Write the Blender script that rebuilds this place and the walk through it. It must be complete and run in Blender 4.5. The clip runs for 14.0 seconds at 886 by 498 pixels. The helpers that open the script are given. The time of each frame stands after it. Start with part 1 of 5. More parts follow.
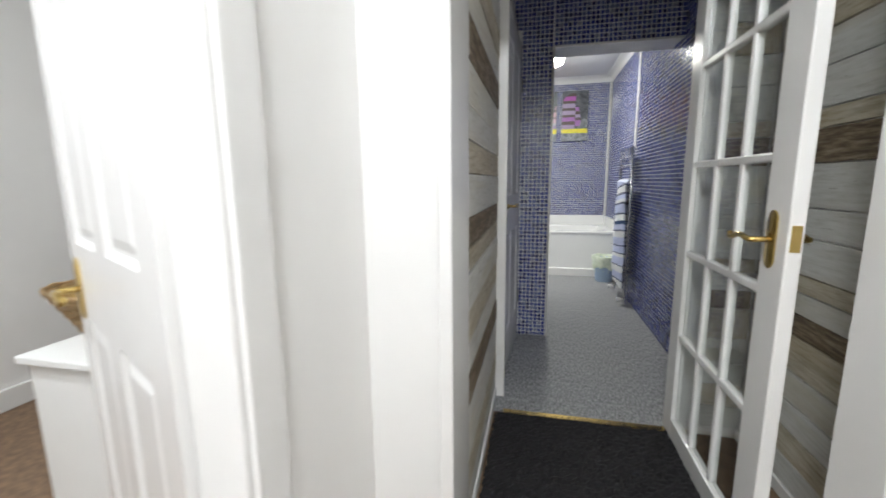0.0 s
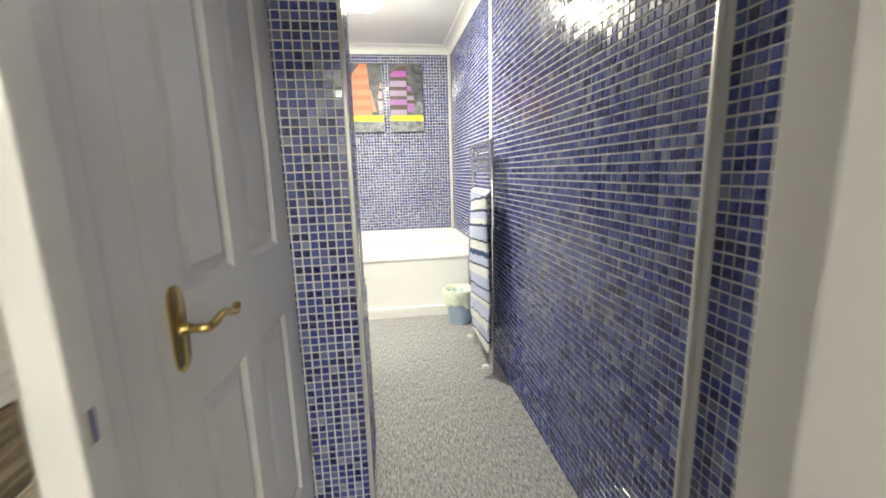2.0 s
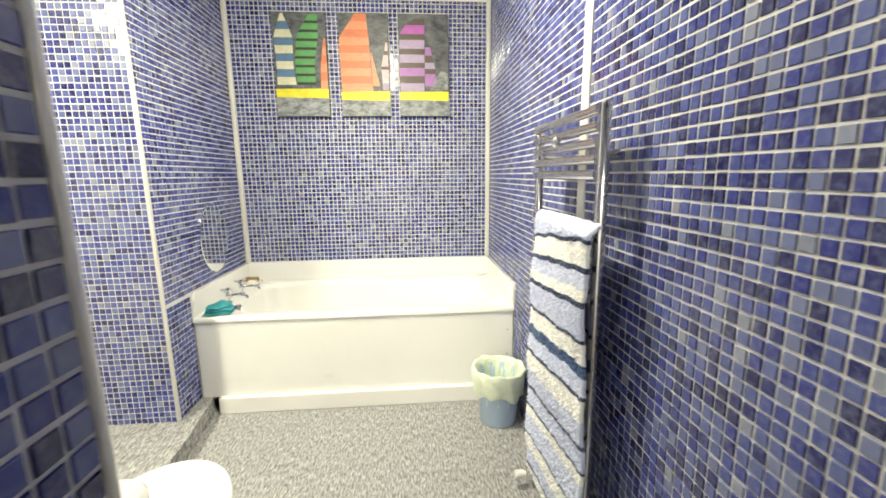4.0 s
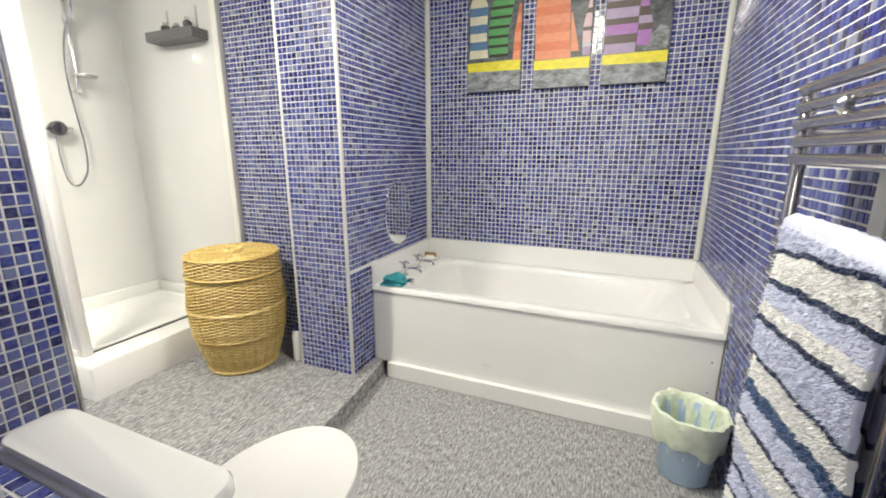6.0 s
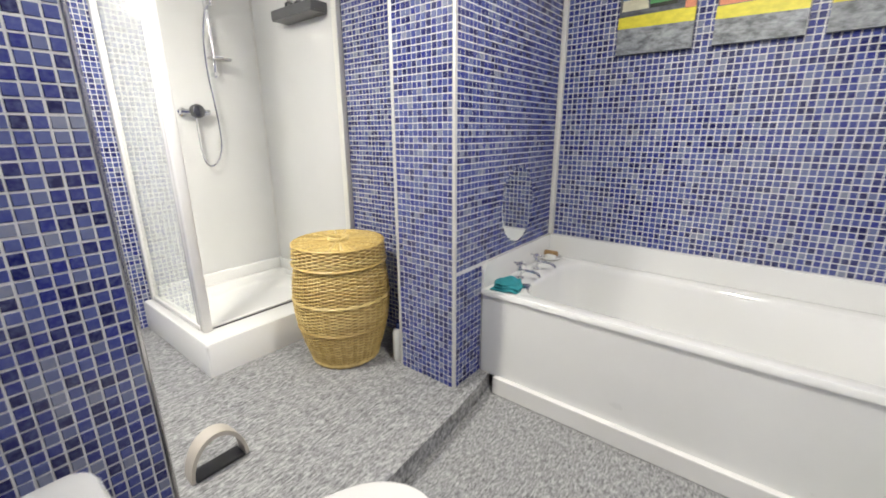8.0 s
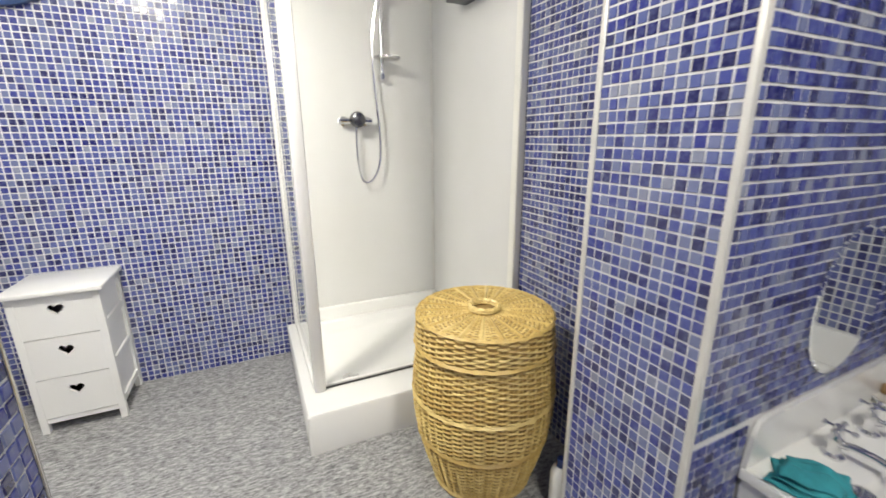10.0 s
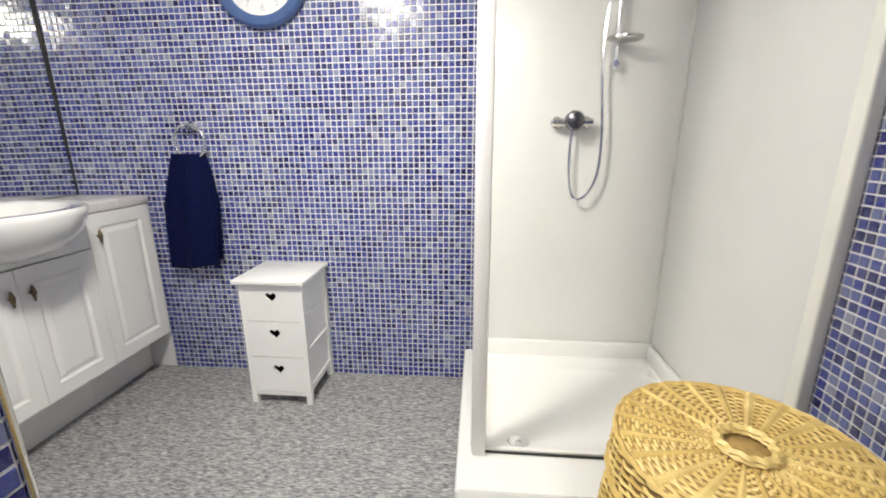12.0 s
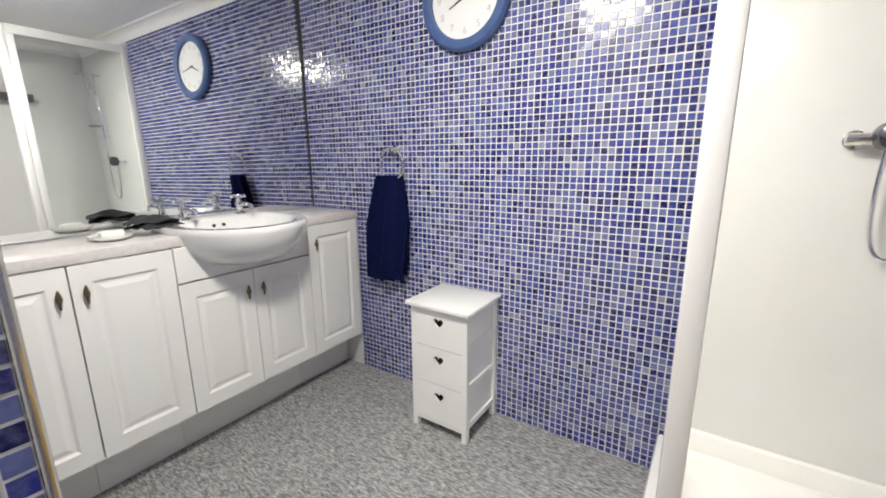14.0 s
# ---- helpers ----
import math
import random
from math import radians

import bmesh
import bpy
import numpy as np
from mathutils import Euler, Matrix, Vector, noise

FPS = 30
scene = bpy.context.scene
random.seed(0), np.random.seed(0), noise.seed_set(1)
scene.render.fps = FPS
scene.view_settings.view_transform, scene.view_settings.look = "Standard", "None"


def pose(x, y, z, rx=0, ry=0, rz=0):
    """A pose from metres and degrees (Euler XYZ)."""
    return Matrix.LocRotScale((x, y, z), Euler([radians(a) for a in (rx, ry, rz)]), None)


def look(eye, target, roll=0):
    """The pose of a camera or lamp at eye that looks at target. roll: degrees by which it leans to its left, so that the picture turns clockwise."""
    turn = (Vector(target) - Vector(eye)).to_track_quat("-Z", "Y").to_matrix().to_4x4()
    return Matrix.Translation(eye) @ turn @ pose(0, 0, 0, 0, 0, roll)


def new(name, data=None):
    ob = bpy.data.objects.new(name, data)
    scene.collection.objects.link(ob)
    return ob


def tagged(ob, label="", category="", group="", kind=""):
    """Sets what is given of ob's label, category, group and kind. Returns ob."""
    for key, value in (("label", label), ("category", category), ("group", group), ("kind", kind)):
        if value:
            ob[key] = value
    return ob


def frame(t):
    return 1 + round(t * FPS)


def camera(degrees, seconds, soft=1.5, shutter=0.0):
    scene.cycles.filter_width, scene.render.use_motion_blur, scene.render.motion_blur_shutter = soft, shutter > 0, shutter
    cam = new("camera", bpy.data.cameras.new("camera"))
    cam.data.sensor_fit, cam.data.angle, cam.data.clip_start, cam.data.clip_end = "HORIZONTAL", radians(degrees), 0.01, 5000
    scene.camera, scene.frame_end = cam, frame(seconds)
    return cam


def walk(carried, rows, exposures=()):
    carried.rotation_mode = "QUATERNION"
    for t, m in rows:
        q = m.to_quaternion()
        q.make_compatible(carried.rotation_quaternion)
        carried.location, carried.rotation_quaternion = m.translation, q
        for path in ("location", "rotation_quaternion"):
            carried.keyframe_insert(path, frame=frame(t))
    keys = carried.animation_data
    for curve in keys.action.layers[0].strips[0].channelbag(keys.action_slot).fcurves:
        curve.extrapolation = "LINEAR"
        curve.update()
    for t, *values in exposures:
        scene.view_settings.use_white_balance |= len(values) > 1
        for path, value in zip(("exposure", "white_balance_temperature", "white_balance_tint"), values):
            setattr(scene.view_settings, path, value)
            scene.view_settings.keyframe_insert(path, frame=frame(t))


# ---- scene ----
cam = camera(94.8, 14.0, soft=1.7, shutter=0.28)
PATH = [
    (0, (0.003, 0.132, 1.122), (-0.442, 2.055, 0.796), -0.6),
    (0.5, (0.082, 0.424, 1.099), (-0.024, 2.392, 0.757), -0.9),
    (1, (0.114, 0.801, 1.093), (0.202, 2.767, 0.737), -1.0),
    (1.5, (0.139, 1.262, 1.168), (0.332, 3.219, 0.803), -1.5),
    (2, (0.189, 1.712, 1.23), (0.458, 3.659, 0.859), -1.6),
    (2.2, (0.186, 1.865, 1.267), (0.484, 3.808, 0.894), -1.4),
    (4.3, (0.365, 3.124, 1.24), (0.431, 5.09, 0.883), -0.3),
    (4.5, (0.377, 3.174, 1.261), (0.352, 5.14, 0.892), -0.3),
    (5, (0.365, 3.223, 1.265), (0.1, 5.168, 0.882), -0.2),
    (5.5, (0.403, 3.25, 1.245), (-0.131, 5.134, 0.838), -0.1),
    (6, (0.401, 3.247, 1.248), (-0.345, 5.047, 0.794), -0.0),
    (6.5, (0.401, 3.257, 1.239), (-0.504, 4.971, 0.745), -0.0),
    (7, (0.392, 3.286, 1.231), (-0.62, 4.931, 0.711), 0.0),
    (7.2, (0.386, 3.312, 1.234), (-0.661, 4.931, 0.704), -0.0),
    (9.3, (-0.192, 3.995, 1.316), (-1.735, 5.148, 0.778), -0.4),
    (9.5, (-0.224, 4.032, 1.321), (-1.83, 5.098, 0.785), -0.3),
    (10, (-0.367, 4.122, 1.295), (-2.117, 4.937, 0.772), -0.3),
    (10.5, (-0.496, 4.185, 1.299), (-2.347, 4.731, 0.773), -0.3),
    (11, (-0.592, 4.215, 1.312), (-2.495, 4.515, 0.778), -0.2),
    (11.5, (-0.689, 4.26, 1.313), (-2.62, 4.327, 0.797), -0.3),
    (12, (-0.764, 4.272, 1.306), (-2.693, 4.103, 0.802), -0.3),
    (12.5, (-0.854, 4.275, 1.332), (-2.744, 3.843, 0.841), -0.5),
    (13, (-0.951, 4.249, 1.352), (-2.766, 3.564, 0.864), -0.6),
    (13.5, (-1.009, 4.269, 1.372), (-2.733, 3.37, 0.904), -0.6),
    (14, (-1.027, 4.296, 1.344), (-2.653, 3.214, 0.912), -0.4),
]
EXPOSURES = [(0, 1.0, 6250, 9), (0.5, 1.12, 6250, 9), (1.0, 1.3, 6400, 9), (1.5, 1.55, 6700, 8), (2.0, 1.92, 7250, 5), (3.0, 1.88, 7500, 3), (4.3, 1.82, 7800, 2),
             (5.0, 1.52, 7100, 5), (6.0, 1.28, 6900, 9), (7.0, 1.2, 6550, 12), (9.5, 1.0, 6650, 11), (11.5, 0.95, 6700, 12), (12.5, 0.98, 6650, 12), (14.0, 0.88, 6650, 13)]
walk(cam, [(t, look(eye, target, roll)) for t, eye, target, roll in PATH], EXPOSURES)


# ---- light ----
world = bpy.data.worlds.new("world")
scene.world = world
world.use_nodes = True
world.node_tree.nodes["Background"].inputs[0].default_value = (0.5, 0.55, 0.6, 1)
world.node_tree.nodes["Background"].inputs[1].default_value = 0.02
LAMP = 68.0       # bathroom lamps
HALL_FILL = 94.0  # added fill lights, hall and side room

# ---- materials ----
def mat_base(name):
    m = bpy.data.materials.new(name)
    m.use_nodes = True
    nt = m.node_tree
    return m, nt, nt.nodes["Principled BSDF"]


def nd(nt, kind, **kw):
    n = nt.nodes.new(kind)
    for k, v in kw.items():
        n.inputs[k].default_value = v
    return n


def ramp(nt, fac, stops, constant=False):
    r = nt.nodes.new("ShaderNodeValToRGB")
    r.color_ramp.interpolation = "CONSTANT" if constant else "LINEAR"
    els = r.color_ramp.elements
    while len(els) < len(stops):
        els.new(0.5)
    for e, (p, c) in zip(els, stops):
        e.position, e.color = p, (*c, 1)
    nt.links.new(fac, r.inputs[0])
    return r.outputs[0]


def coords(nt, scale=(1, 1, 1), rot=(0, 0, 0)):
    g = nt.nodes.new("ShaderNodeNewGeometry")
    mp = nt.nodes.new("ShaderNodeMapping")
    mp.inputs["Scale"].default_value = scale
    mp.inputs["Rotation"].default_value = rot
    nt.links.new(g.outputs["Position"], mp.inputs["Vector"])
    return mp.outputs[0]


def noisy(nt, vec, scale, detail=3.0, rough=0.55):
    n = nd(nt, "ShaderNodeTexNoise", Scale=scale, Detail=detail, Roughness=rough)
    nt.links.new(vec, n.inputs["Vector"])
    return n.outputs["Fac"]


def mixc(nt, fac, a, b, mode="MIX"):
    mx = nt.nodes.new("ShaderNodeMix")
    mx.data_type, mx.blend_type = "RGBA", mode
    for sock, v in ((mx.inputs[0], fac), (mx.inputs[6], a), (mx.inputs[7], b)):
        if isinstance(v, (int, float)):
            sock.default_value = v
        elif isinstance(v, tuple):
            sock.default_value = (*v, 1)
        else:
            nt.links.new(v, sock)
    return mx.outputs[2]


def bumped(nt, b, height, strength=0.2, dist=0.002):
    bp = nd(nt, "ShaderNodeBump", Strength=strength, Distance=dist)
    nt.links.new(height, bp.inputs["Height"])
    nt.links.new(bp.outputs[0], b.inputs["Normal"])


def plain(name, col, rough=0.5, metal=0.0, var=0.06, scale=9.0, bump=0.05, coat=0.0, fine=120.0):
    m, nt, b = mat_base(name)
    v = coords(nt)
    big = noisy(nt, v, scale, 4)
    small = noisy(nt, v, fine, 2)
    dark = tuple(c * (1 - var) for c in col)
    lite = tuple(min(1, c * (1 + var)) for c in col)
    nt.links.new(ramp(nt, big, [(0.3, dark), (0.7, lite)]), b.inputs["Base Color"])
    rr = nd(nt, "ShaderNodeMapRange")
    rr.inputs[3].default_value, rr.inputs[4].default_value = max(0.02, rough * 0.8), min(1, rough * 1.25)
    nt.links.new(big, rr.inputs[0])
    nt.links.new(rr.outputs[0], b.inputs["Roughness"])
    b.inputs["Metallic"].default_value = metal
    b.inputs["Coat Weight"].default_value = coat
    if bump:
        bumped(nt, b, small, bump, 0.001)
    return m


TILE_STOPS = [(0.0, (0.007, 0.007, 0.080)), (0.13, (0.012, 0.014, 0.130)), (0.30, (0.028, 0.036, 0.23)), (0.50, (0.053, 0.070, 0.28)),
              (0.68, (0.093, 0.118, 0.315)), (0.84, (0.155, 0.18, 0.33)), (0.95, (0.26, 0.28, 0.37))]


def tile_material(name, separate):
    m, nt, b = mat_base(name)
    if separate:
        rnd = nt.nodes.new("ShaderNodeObjectInfo").outputs["Random"]
    else:
        rnd = nt.nodes.new("ShaderNodeNewGeometry").outputs["Random Per Island"]
    col = ramp(nt, rnd, TILE_STOPS, True)
    v = coords(nt)
    cloud = noisy(nt, v, 75, 3, 0.6)
    col = mixc(nt, ramp(nt, cloud, [(0.42, (0, 0, 0)), (0.72, (0.45, 0.45, 0.45))]), col, (0.16, 0.195, 0.36))
    sheet = noisy(nt, v, 2.2, 2)
    col = mixc(nt, ramp(nt, sheet, [(0.4, (0, 0, 0)), (0.65, (0.14, 0.14, 0.14))]), col, (0.30, 0.31, 0.40))
    nt.links.new(col, b.inputs["Base Color"])
    b.inputs["Roughness"].default_value = 0.17
    b.inputs["Specular IOR Level"].default_value = 0.5
    bumped(nt, b, noisy(nt, v, 70, 2), 0.12, 0.002)
    return m


M_TILE = tile_material("mosaic_glass", False)
M_TILE_ONE = tile_material("mosaic_glass_single", True)
M_GROUT = plain("grout", (0.72, 0.72, 0.715), 0.75, var=0.08, scale=5, bump=0.2)
M_WHITE = plain("white_paint", (0.80, 0.79, 0.77), 0.45, var=0.02, scale=3)
M_CEIL = plain("ceiling_paint", (0.82, 0.82, 0.81), 0.8, var=0.02, scale=2)
M_GLOSSWHITE = plain("white_gloss", (0.80, 0.79, 0.77), 0.22, var=0.015, scale=4, bump=0.03)
M_ACRYLIC = plain("white_acrylic", (0.83, 0.83, 0.81), 0.10, var=0.01, scale=4, bump=0.0, coat=0.3)
M_CERAMIC = plain("white_ceramic", (0.82, 0.82, 0.80), 0.07, var=0.01, scale=4, bump=0.0, coat=0.5)
M_VINYLWHITE = plain("white_foil", (0.82, 0.82, 0.80), 0.30, var=0.015, scale=5, bump=0.04)
M_SHOWERWALL = plain("shower_wallboard", (0.70, 0.70, 0.685), 0.13, var=0.02, scale=3, bump=0.04, fine=40)
M_TRIM = plain("cream_trim", (0.74, 0.73, 0.68), 0.35, var=0.05, scale=6)
M_SILVER = plain("satin_aluminium", (0.68, 0.67, 0.64), 0.35, metal=0.25, var=0.08)
M_CHROME = plain("chrome", (0.78, 0.78, 0.79), 0.08, metal=1.0, var=0.03, bump=0.0)
M_STEEL = plain("rail_chrome", (0.58, 0.57, 0.56), 0.16, metal=1.0, var=0.06, bump=0.0)
M_DARKCHROME = plain("smoked_chrome", (0.16, 0.16, 0.17), 0.2, metal=0.9, var=0.1)
M_BRASS = plain("brass", (0.62, 0.45, 0.16), 0.2, metal=1.0, var=0.12, scale=30)
M_BRONZE = plain("antique_bronze", (0.16, 0.12, 0.07), 0.4, metal=0.8, var=0.2, scale=60)
M_BLACK = plain("black_plastic", (0.02, 0.02, 0.022), 0.35, var=0.2)
# near-black: painted shade for gaps and holes, also rubber seal and bottle cap
M_DARKGAP = plain("dark_gap", (0.03, 0.03, 0.03), 0.8, var=0.2)
M_COUNTER = plain("laminate_worktop", (0.64, 0.615, 0.605), 0.3, var=0.08, scale=50)
M_RUG = plain("black_pile", (0.012, 0.011, 0.012), 0.95, var=0.4, scale=40, bump=0.6)
M_NAVY = plain("navy_cotton", (0.004, 0.007, 0.040), 0.95, var=0.25, scale=40, bump=0.5, fine=400)
M_NAVY.node_tree.nodes["Principled BSDF"].inputs["Specular IOR Level"].default_value = 0.08
M_TEAL = plain("teal_cotton", (0.03, 0.27, 0.31), 0.95, var=0.15, scale=40, bump=0.4, fine=400)
M_CHARCOAL = plain("charcoal_cotton", (0.03, 0.033, 0.035), 0.95, var=0.3, scale=60, bump=0.4, fine=400)
M_GUNMETAL = plain("grey_coated_metal", (0.13, 0.13, 0.135), 0.35, metal=0.4, var=0.12)
M_SOAP = plain("soap", (0.85, 0.85, 0.80), 0.4, var=0.03)
M_SOAPBROWN = plain("nail_brush_wood", (0.32, 0.2, 0.09), 0.6, var=0.2, scale=60)
M_BLUEPLASTIC = plain("pale_blue_plastic", (0.42, 0.55, 0.70), 0.35, var=0.04)
M_CLOCKBLUE = plain("clock_blue", (0.055, 0.105, 0.25), 0.35, var=0.1, scale=20)
M_CLOCKFACE = plain("clock_face", (0.82, 0.82, 0.80), 0.35, var=0.01)
M_GREY = plain("pale_grey_print", (0.55, 0.55, 0.55), 0.5)
M_BEIGE = plain("beige_plastic", (0.52, 0.48, 0.42), 0.45, var=0.08)
M_DEEPBLUE = plain("deep_blue_plastic", (0.01, 0.03, 0.16), 0.25, var=0.1)
M_BROWNFLOOR = plain("brown_carpet", (0.20, 0.13, 0.08), 0.95, var=0.3, scale=30, bump=0.4)
M_COIL = plain("brown_wicker", (0.30, 0.19, 0.08), 0.6, var=0.25, scale=50)
M_LILAC = plain("purple_card", (0.22, 0.08, 0.35), 0.5)


def floor_material():
    m, nt, b = mat_base("grey_flecked_floor")
    a = noisy(nt, coords(nt, (3.4, 0.75, 1)), 36, 3, 0.7)
    c = noisy(nt, coords(nt, (2.6, 0.9, 1)), 58, 3, 0.75)
    big = noisy(nt, coords(nt), 2.2, 3)
    mx = mixc(nt, 0.5, a, c)
    col = ramp(nt, mx, [(0.37, (0.06, 0.06, 0.062)), (0.46, (0.20, 0.20, 0.204)), (0.54, (0.36, 0.36, 0.362)), (0.64, (0.58, 0.58, 0.575))])
    col = mixc(nt, 0.14, col, ramp(nt, big, [(0.3, (0.24, 0.24, 0.25)), (0.7, (0.38, 0.38, 0.39))]))
    nt.links.new(col, b.inputs["Base Color"])
    b.inputs["Roughness"].default_value = 0.7
    bumped(nt, b, mx, 0.25, 0.002)
    return m


M_FLOOR = floor_material()


def plank_material(name, lo, mid, hi):
    mid_warm = (mid[0] * 0.92, mid[1] * 0.84, mid[2] * 0.66)
    m, nt, b = mat_base(name)
    oi = nt.nodes.new("ShaderNodeObjectInfo")
    g = nt.nodes.new("ShaderNodeNewGeometry")
    add = nd(nt, "ShaderNodeVectorMath")
    sc = nd(nt, "ShaderNodeVectorMath")
    sc.operation = "SCALE"
    sc.inputs[0].default_value = (7, 13, 5)
    nt.links.new(oi.outputs["Random"], sc.inputs["Scale"])
    nt.links.new(g.outputs["Position"], add.inputs[0])
    nt.links.new(sc.outputs[0], add.inputs[1])
    mp = nt.nodes.new("ShaderNodeMapping")
    mp.inputs["Scale"].default_value = (1, 0.22, 2.2)
    nt.links.new(add.outputs[0], mp.inputs[0])
    grain = noisy(nt, mp.outputs[0], 42, 5, 0.65)
    blot = noisy(nt, mp.outputs[0], 9, 4, 0.6)
    col = ramp(nt, grain, [(0.3, lo), (0.48, mid), (0.68, hi)])
    col = mixc(nt, ramp(nt, blot, [(0.57, (0, 0, 0)), (0.70, (0.6, 0.6, 0.6))]), col, lo)
    knot = nd(nt, "ShaderNodeTexVoronoi", Scale=4.5)
    nt.links.new(mp.outputs[0], knot.inputs["Vector"])
    col = mixc(nt, ramp(nt, knot.outputs["Distance"], [(0.03, (0.8, 0.8, 0.8)), (0.09, (0, 0, 0))]), col, (0.10, 0.07, 0.045))
    long_ = nt.nodes.new("ShaderNodeMapping")
    long_.inputs["Scale"].default_value = (1, 0.16, 1.6)
    nt.links.new(add.outputs[0], long_.inputs[0])
    dash = noisy(nt, long_.outputs[0], 30, 4, 0.7)
    col = mixc(nt, ramp(nt, dash, [(0.64, (0, 0, 0)), (0.70, (0.55, 0.55, 0.55))]), col, (0.13, 0.095, 0.06))
    warm = noisy(nt, mp.outputs[0], 4, 3)
    col = mixc(nt, ramp(nt, warm, [(0.5, (0, 0, 0)), (0.68, (0.5, 0.5, 0.5))]), col, mid_warm)
    nt.links.new(col, b.inputs["Base Color"])
    b.inputs["Roughness"].default_value = 0.65
    bumped(nt, b, grain, 0.3, 0.002)
    return m


M_PLANK_W = plank_material("whitewashed_plank", (0.48, 0.465, 0.42), (0.60, 0.59, 0.555), (0.67, 0.66, 0.63))
M_PLANK_T = plank_material("tan_plank", (0.30, 0.245, 0.16), (0.47, 0.415, 0.31), (0.60, 0.56, 0.47))
M_PLANK_B = plank_material("brown_plank", (0.06, 0.04, 0.025), (0.17, 0.12, 0.07), (0.36, 0.30, 0.21))


def wicker_material():
    m, nt, b = mat_base("wicker")
    v = coords(nt)
    rnd = nt.nodes.new("ShaderNodeObjectInfo").outputs["Random"]
    a = ramp(nt, rnd, [(0.0, (0.50, 0.34, 0.10)), (0.5, (0.62, 0.45, 0.15)), (1.0, (0.74, 0.58, 0.23))])
    col = mixc(nt, ramp(nt, noisy(nt, v, 30, 3), [(0.33, (0.45, 0.45, 0.45)), (0.6, (0, 0, 0))]), a, (0.40, 0.25, 0.07))
    nt.links.new(col, b.inputs["Base Color"])
    b.inputs["Roughness"].default_value = 0.42
    bumped(nt, b, noisy(nt, v, 260, 2), 0.25, 0.001)
    return m


M_WICKER = wicker_material()
# darker wicker; on the laundry basket its colour carries the shade between strands
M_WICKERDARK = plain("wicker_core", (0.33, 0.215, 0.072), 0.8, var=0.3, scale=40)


def canvas_material(name, a, b2, scale=14):
    m, nt, b = mat_base(name)
    v = coords(nt, (1, 1, 1.8))
    n = noisy(nt, v, scale, 5, 0.7)
    nt.links.new(ramp(nt, n, [(0.35, a), (0.65, b2)]), b.inputs["Base Color"])
    b.inputs["Roughness"].default_value = 0.45
    bumped(nt, b, noisy(nt, v, 90, 3), 0.3, 0.002)
    return m


M_CANVAS = canvas_material("grey_canvas", (0.035, 0.04, 0.05), (0.16, 0.17, 0.18))
M_SEA = canvas_material("painted_sea", (0.10, 0.11, 0.115), (0.38, 0.40, 0.42), 20)


def paint(name, c):
    return canvas_material(name, tuple(x * 0.8 for x in c), c, 25)


P_CREAM, P_BLUE, P_GREEN, P_DARK = paint("cream_oil", (0.75, 0.72, 0.52)), paint("blue_oil", (0.10, 0.21, 0.36)), paint("green_oil", (0.10, 0.36, 0.12)), paint("dark_oil", (0.03, 0.035, 0.02))
P_OR1, P_OR2, P_YEL = paint("orange_oil", (0.80, 0.30, 0.16)), paint("deep_orange_oil", (0.72, 0.20, 0.09)), paint("yellow_oil", (0.85, 0.75, 0.06))
P_LILAC, P_PURP, P_BROWN, P_MAG, P_PINK = paint("lilac_oil", (0.42, 0.33, 0.50)), paint("purple_oil", (0.42, 0.18, 0.50)), paint("brown_oil", (0.10, 0.07, 0.06)), paint("magenta_oil", (0.50, 0.12, 0.48)), paint("pink_oil", (0.68, 0.48, 0.52))
P_WHITE = paint("white_oil", (0.55, 0.57, 0.58))


def towel_material():
    m, nt, b = mat_base("striped_bath_mat")
    g = nt.nodes.new("ShaderNodeNewGeometry")
    sp = nt.nodes.new("ShaderNodeSeparateXYZ")
    nt.links.new(g.outputs["Position"], sp.inputs[0])
    wob = noisy(nt, coords(nt, (1, 1, 0.4)), 14, 3)
    ma = nd(nt, "ShaderNodeMath")
    ma.operation = "MULTIPLY_ADD"
    ma.inputs[1].default_value = 0.03
    nt.links.new(wob, ma.inputs[0])
    nt.links.new(sp.outputs["Z"], ma.inputs[2])
    sl = nd(nt, "ShaderNodeMath")
    sl.operation = "MULTIPLY_ADD"
    sl.inputs[1].default_value = 0.11
    nt.links.new(sp.outputs["Y"], sl.inputs[0])
    nt.links.new(ma.outputs[0], sl.inputs[2])
    mr = nd(nt, "ShaderNodeMapRange")
    mr.inputs[1].default_value, mr.inputs[2].default_value = 0.165 + 0.446, 1.14 + 0.446
    nt.links.new(sl.outputs[0], mr.inputs[0])
    W, L, D, B = (0.90, 0.90, 0.89), (0.66, 0.70, 0.86), (0.015, 0.035, 0.11), (0.03, 0.085, 0.22)
    bands = [(0.0, W), (0.225, D), (0.235, L), (0.30, W), (0.36, D), (0.37, L), (0.44, W), (0.47, D), (0.48, L), (0.54, D), (0.552, L), (0.62, W), (0.678, D), (0.69, L), (0.739, B), (0.773, W),
             (0.830, D), (0.842, L), (0.922, D), (0.935, W), (0.968, L), (1.010, D), (1.024, W), (1.081, D), (1.092, L)]
    st = [(max(0.0, (v - 0.165) / 0.975), c) for v, c in bands]
    fine = noisy(nt, coords(nt), 180, 2)
    col = mixc(nt, ramp(nt, fine, [(0.45, (0, 0, 0)), (0.8, (0.35, 0.35, 0.35))]), ramp(nt, mr.outputs[0], st, True), (0.84, 0.86, 0.90))
    nt.links.new(col, b.inputs["Base Color"])
    b.inputs["Roughness"].default_value = 0.95
    bumped(nt, b, fine, 0.4, 0.003)
    return m


M_MAT = towel_material()


